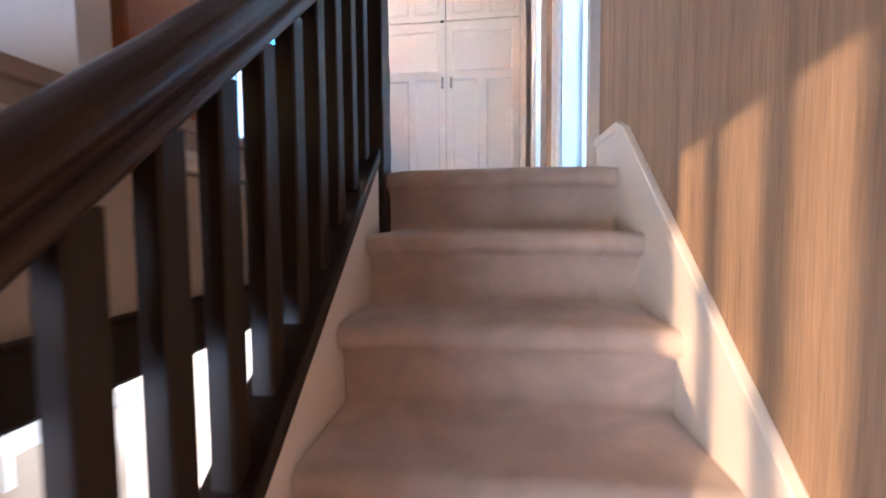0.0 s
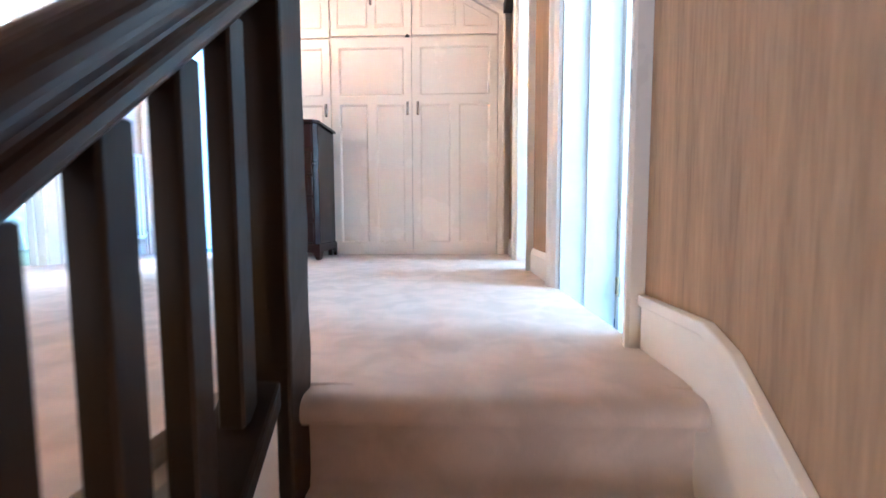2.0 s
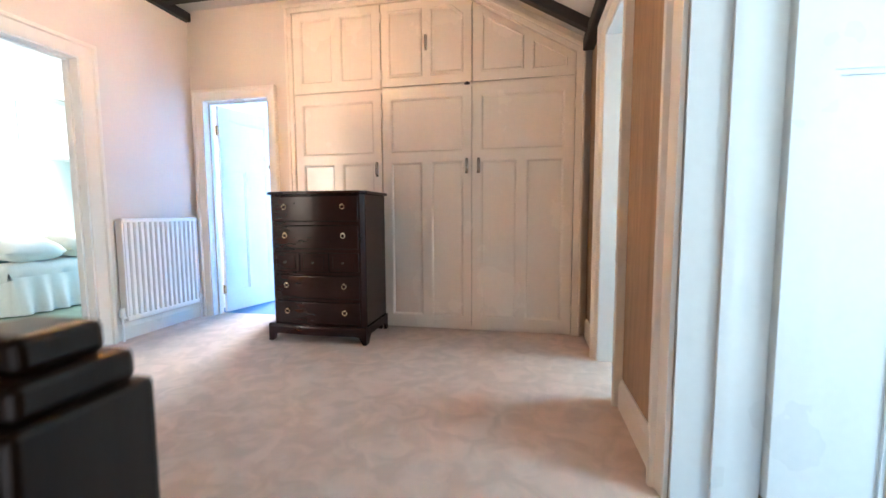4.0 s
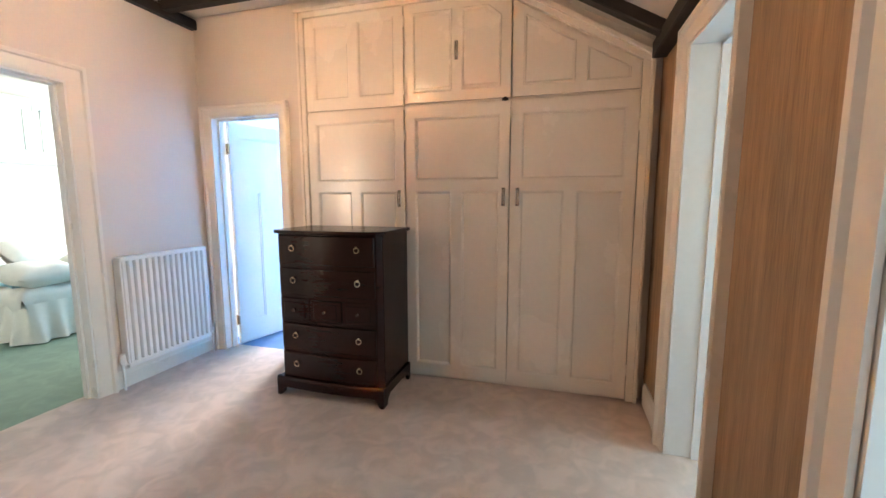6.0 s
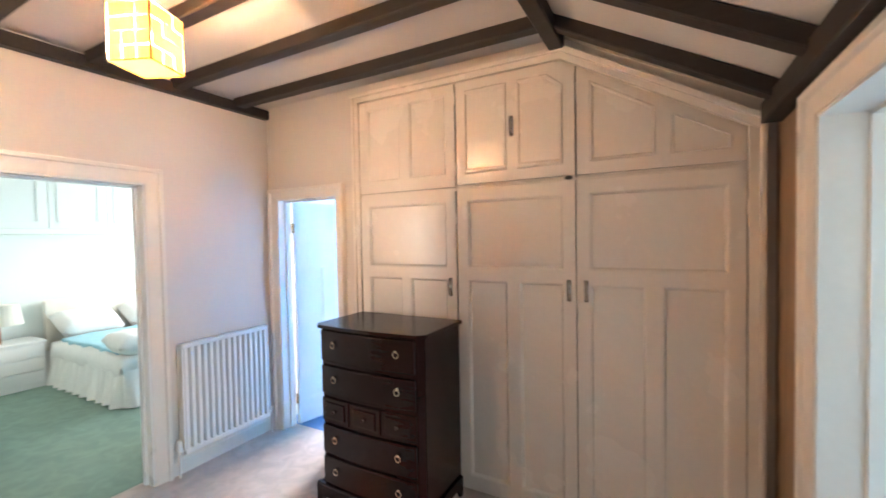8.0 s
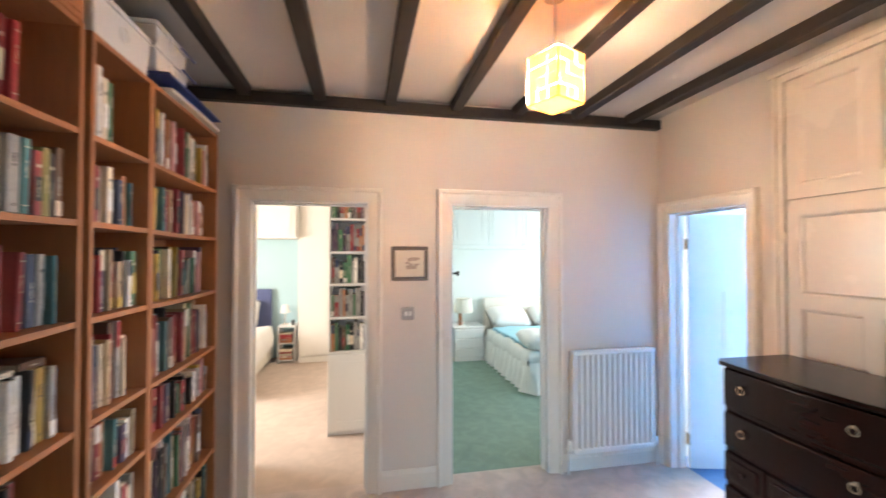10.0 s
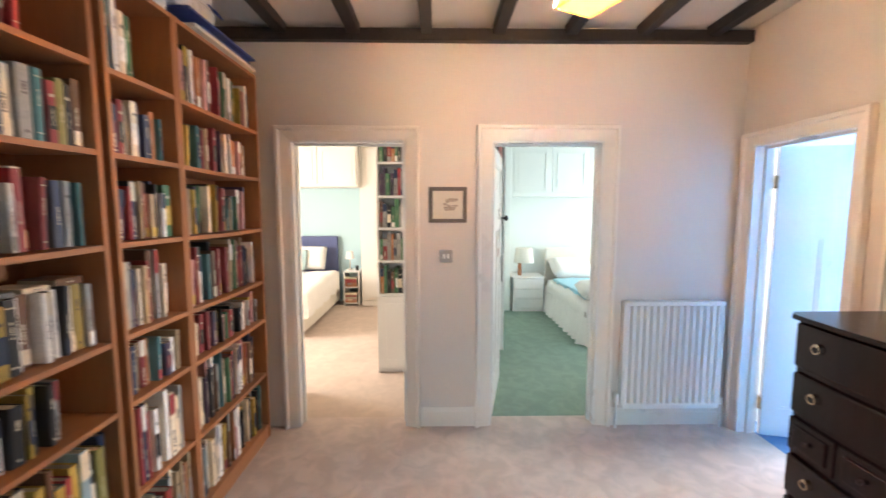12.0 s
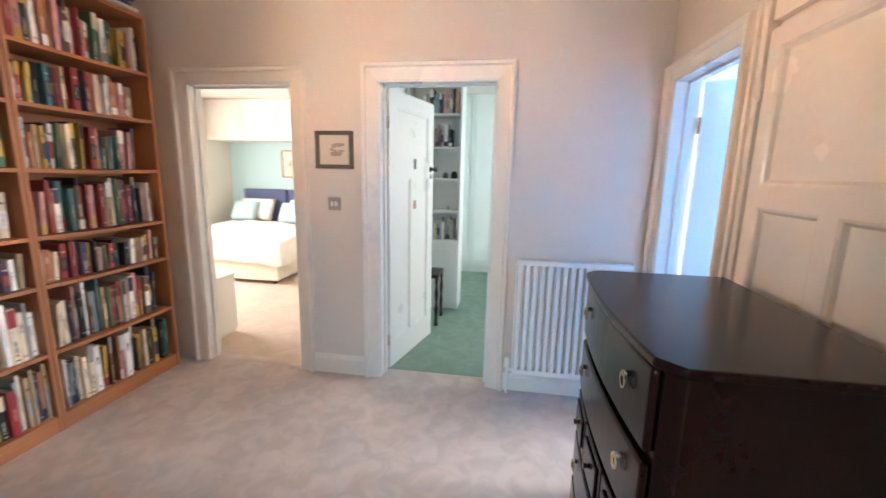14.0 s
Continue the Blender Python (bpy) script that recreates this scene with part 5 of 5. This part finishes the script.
for k, (y, z, s, nm) in enumerate(((3.13, 1.37, 0.05, "pot"), (3.22, 1.37, 0.06, "jar"), (3.16, 1.05, 0.03, "ornament"))):
    bm = bmesh.new()
    tube(bm, (-4.55, y, z), (-4.55, y, z + s * 0.6), s * 0.5, 14, s * 0.62)
    tube(bm, (-4.55, y, z + s * 0.6), (-4.55, y, z + s * 1.2), s * 0.62, 14, s * 0.3)
    tagged(part(nm, bm, (M_FRAME, M_RAIL, M_CHROME)[k], None, "", True), "small brown ornament on a white bedroom shelf", "ornament")
low = thing("low_cabinet", pose(-3.26, 1.21, 0), "low white painted cabinet just inside the bedroom", "cabinet")
bm = bmesh.new()
box(bm, -0.20, 0.20, -0.35, 0.24, 0.03, 0.515)
part("body", bm, M_WHITE, low)
bm = bmesh.new()
box(bm, -0.21, 0.21, -0.36, 0.25, 0.516, 0.535)
soften(bm, 0.004, 2)
part("top", bm, M_WHITE, low)
bm = bmesh.new()
box(bm, -0.18, 0.18, -0.33, 0.22, 0, 0.03)
part("plinth", bm, M_WHITE, low)

# ---- bedroom 2 ----
bed2 = thing("bed", pose(-5.5, 5.0, 0), "bed with a frilled ivory valance and white covers", "bed")
bm = bmesh.new()
box(bm, -6.45, -4.62, 4.30, 5.70, 0.05, 0.43)
soften(bm, 0.03, 2)
part("mattress", rel(bm, -5.5, 5.0), M_LINEN, bed2)
bm = bmesh.new()
n = 260
path = []
per = [(-6.45, 4.235), (-4.53, 4.235), (-4.53, 5.73), (-6.45, 5.73)]
for (ax, ay), (bx, by) in zip(per, per[1:]):
    L = math.hypot(bx - ax, by - ay)
    m_ = int(L / 0.016)
    for i in range(m_):
        f = i / m_
        path.append((ax + (bx - ax) * f, ay + (by - ay) * f, (by - ay) / L, -(bx - ax) / L))
cols = []
for i, (x, y, nxv, nyv) in enumerate(path):
    wv = 0.034 * math.sin(i * 0.62 + 1.5 * noise.noise(Vector((i * 0.05, 0, 0)))) + 0.02 * noise.noise(Vector((i * 0.11, 3, 0)))
    col = []
    for k in range(5):
        z = 0.36 - k * 0.0875
        f = k / 4
        col.append(bm.verts.new((x + nxv * (wv * f + 0.05 * f), y + nyv * (wv * f + 0.05 * f), max(0.012, z + (0.010 * noise.noise(Vector((i * 0.08, 7, 0))) if k == 4 else 0)))))
    cols.append(col)
for a, b in zip(cols, cols[1:]):
    for k in range(4):
        bm.faces.new((a[k], b[k], b[k + 1], a[k + 1]))
part("valance", rel(bm, -5.5, 5.0), M_LINEN, bed2, "frilled ivory valance hanging to the floor", True)
bm = bmesh.new()
box(bm, -6.52, -6.47, 4.28, 5.72, 0.3, 0.93)
soften(bm, 0.02, 2)
part("headboard", rel(bm, -5.5, 5.0), M_VALANCE, bed2)
bm = bmesh.new()
draped(bm, -6.12, -4.60, 4.28, 5.69, 0.485, 0.17, 6.0, lift=0.022, puff=0.045)
tagged(part("bedspread", bm, M_LINEN, None, "", True), "white bedspread rumpled over the bed", "bedspread")
bm = bmesh.new()
draped(bm, -6.04, -4.78, 4.31, 5.64, 0.522, 0.03, 6.0, lift=0.022)
tagged(part("throw", bm, M_THROW, None, "", True), "sky blue throw spread across the bed", "throw")
pillow_thing("pillow", -6.26, 4.62, 0.64, 0.48, 0.66, 0.24, 24, M_LINEN, "white pillow propped at the head of the bed", 12)
pillow_thing("pillow", -6.26, 5.32, 0.64, 0.48, 0.66, 0.24, 24, M_LINEN, "white pillow propped at the head of the bed", 14)
pillow_thing("cushion", -4.72, 4.98, 0.62, 0.44, 0.56, 0.22, 10, M_VALANCE, "large cream cushion lying at the foot of the bed", 16)
pillow_thing("cushion", -4.70, 4.45, 0.605, 0.42, 0.52, 0.20, 8, M_LINEN, "soft white cushion lying at the foot of the bed", 18)
ns2 = thing("bedside_cabinet", pose(-6.36, 3.94, 0), "white bedside drawers with three moulded fronts", "bedside table")
bm = bmesh.new()
box(bm, -0.22, 0.215, -0.22, 0.24, 0.0, 0.50)
part("body", bm, M_WHITE, ns2)
bm = bmesh.new()
box(bm, -0.22, 0.235, -0.235, 0.255, 0.50, 0.522)
soften(bm, 0.005, 2)
part("top", bm, M_WHITE, ns2)
for z in (0.06, 0.205, 0.35):
    bm = bmesh.new()
    box(bm, 0.215, 0.232, -0.20, 0.22, z, z + 0.13)
    soften(bm, 0.006, 2)
    d = part("drawer", bm, M_WHITE, ns2)
    bm = bmesh.new()
    tube(bm, (0.232, 0.01, z + 0.065), (0.25, 0.01, z + 0.065), 0.009, 10, 0.013)
    part("knob", bm, M_WHITE, d)
lamp2 = thing("table_lamp", pose(-6.33, 3.85, 0.522), "bedside lamp with an amber base and pale shade", "lamp")
bm = bmesh.new()
tube(bm, (0, 0, 0), (0, 0, 0.22), 0.032, 16, 0.026)
part("base", bm, M_GOLD, lamp2, "amber glass lamp base")
bm = bmesh.new()
tube(bm, (0, 0.06, 0.20), (0, 0.06, 0.42), 0.15, 24, 0.12)
part("shade", bm, M_VALANCE, lamp2, "pale parchment shade")
cl2 = thing("fitted_wardrobe", pose(-6.2, 2.74, 0), "pale painted fitted wardrobe with moulded doors", "wardrobe")
bm = bmesh.new()
box(bm, -0.39, 0.0, 0.0, 0.95, 0, 2.495)
part("carcass", bm, M_ROOM2, cl2)
for a in (0.04, 0.50):
    bm = bmesh.new()
    box(bm, 0.0, 0.018, a, a + 0.43, 0.09, 2.44)
    soften(bm, 0.003, 1)
    d = part("door", bm, M_ROOM2, cl2)
    bm = bmesh.new()
    for z0, z1 in ((0.17, 1.25), (1.36, 2.36)):
        for u0, u1, c, e in ((a + 0.06, a + 0.37, z0, z0 + 0.016), (a + 0.06, a + 0.37, z1 - 0.016, z1), (a + 0.06, a + 0.076, z0, z1), (a + 0.354, a + 0.37, z0, z1)):
            box(bm, 0.017, 0.027, u0, u1, c, e)
    part("moulding", bm, M_ROOM2, d)
over2 = thing("overhead_cupboard", pose(-6.25, 3.70, 1.72), "pale overhead cupboards bridging above the bed", "cupboard")
bm = bmesh.new()
box(bm, -0.345, 0.0, 0.0, 2.88, 0.0, 0.775)
part("carcass", bm, M_ROOM2, over2)
for k in range(5):
    a = 0.02 + k * 0.57
    bm = bmesh.new()
    box(bm, 0.0, 0.018, a, a + 0.565, 0.06, 0.72)
    soften(bm, 0.003, 1)
    d = part("door", bm, M_ROOM2, over2)
    bm = bmesh.new()
    for u0, u1, c, e in ((a + 0.07, a + 0.48, 0.14, 0.156), (a + 0.07, a + 0.48, 0.624, 0.64), (a + 0.07, a + 0.086, 0.14, 0.64), (a + 0.464, a + 0.48, 0.14, 0.64)):
        box(bm, 0.017, 0.028, u0, u1, c, e)
    part("moulding", bm, M_ROOM2, d)
stool = thing("stool", pose(-4.09, 3.06, 0), "dark turned-leg stool with a woven top", "stool")
bm = bmesh.new()
box(bm, -0.16, 0.16, -0.12, 0.12, 0.46, 0.495)
soften(bm, 0.01, 2)
part("seat", bm, M_RAIL, stool, "woven brown seat")
for x in (-0.14, 0.14):
    for y in (-0.10, 0.10):
        bm = bmesh.new()
        rings = []
        for k in range(7):
            r = 0.011 if k % 2 else 0.019
            rings.append([bm.verts.new((x + r * math.cos(q * math.pi / 5), y + r * math.sin(q * math.pi / 5), k * 0.0767)) for q in range(10)])
        for p, q in zip(rings, rings[1:]):
            for k in range(10):
                bm.faces.new((p[k], p[(k + 1) % 10], q[(k + 1) % 10], q[k]))
        bm.faces.new(rings[0][::-1])
        bm.faces.new(rings[-1])
        part("leg", bm, M_DARK, stool)
# pictures stuck to the open bedroom door
for z, x, c, w, h, nm, lab in ((1.32, 0.385, M_VALANCE, 0.05, 0.05, "sticker", "small faded sticker on a white door"), (1.18, 0.385, M_GOLD, 0.045, 0.065, "sticker", "small amber sticker on a white door"), (1.485, 0.39, M_BLACK, 0.035, 0.075, "door_plaque", "small black plaque on a white panelled door")):
    bm = bmesh.new()
    box(bm, -w / 2, w / 2, -0.0025, 0.0, -h / 2, h / 2)
    o = tagged(part(nm, bm, c), lab, nm.replace("_", " "))
    o.matrix_world = pose(-3.03, 2.965, 0, 0, 0, 167) @ pose(x, -0.0185, z, 0, 0, 0)

# ---- the room below, seen between the balusters ----
desk = thing("table", pose(-4.3, 4.35, -2.6), "pale table in the room below, covered with papers", "table")
bm = bmesh.new()
box(bm, -0.75, 0.75, -0.4, 0.4, 0.72, 0.75)
soften(bm, 0.004, 1)
part("tabletop", bm, M_MOUNT, desk)
for x in (-0.7, 0.7):
    for y in (-0.35, 0.35):
        bm = bmesh.new()
        box(bm, x - 0.025, x + 0.025, y - 0.025, y + 0.025, 0, 0.72)
        part("leg", bm, M_WHITE, desk)
r3 = random.Random(4)
for k in range(9):
    bm = bmesh.new()
    x, y = r3.uniform(-4.95, -3.75), r3.uniform(4.0, 4.65)
    h = r3.choice((0.006, 0.02, 0.05, 0.09))
    box(bm, -0.13, 0.13, -0.09, 0.09, 0, h)
    o = part("paper_pile", bm, r3.choice((M_WHITE, M_THROW, M_MOUNT, M_BLUEP, M_PLASTIC)))
    o.matrix_world = pose(x, y, -1.85 + 0.0005, 0, 0, r3.uniform(-40, 40))
    tagged(o, "pile of papers and folders on the table", "papers", "papers on the table")
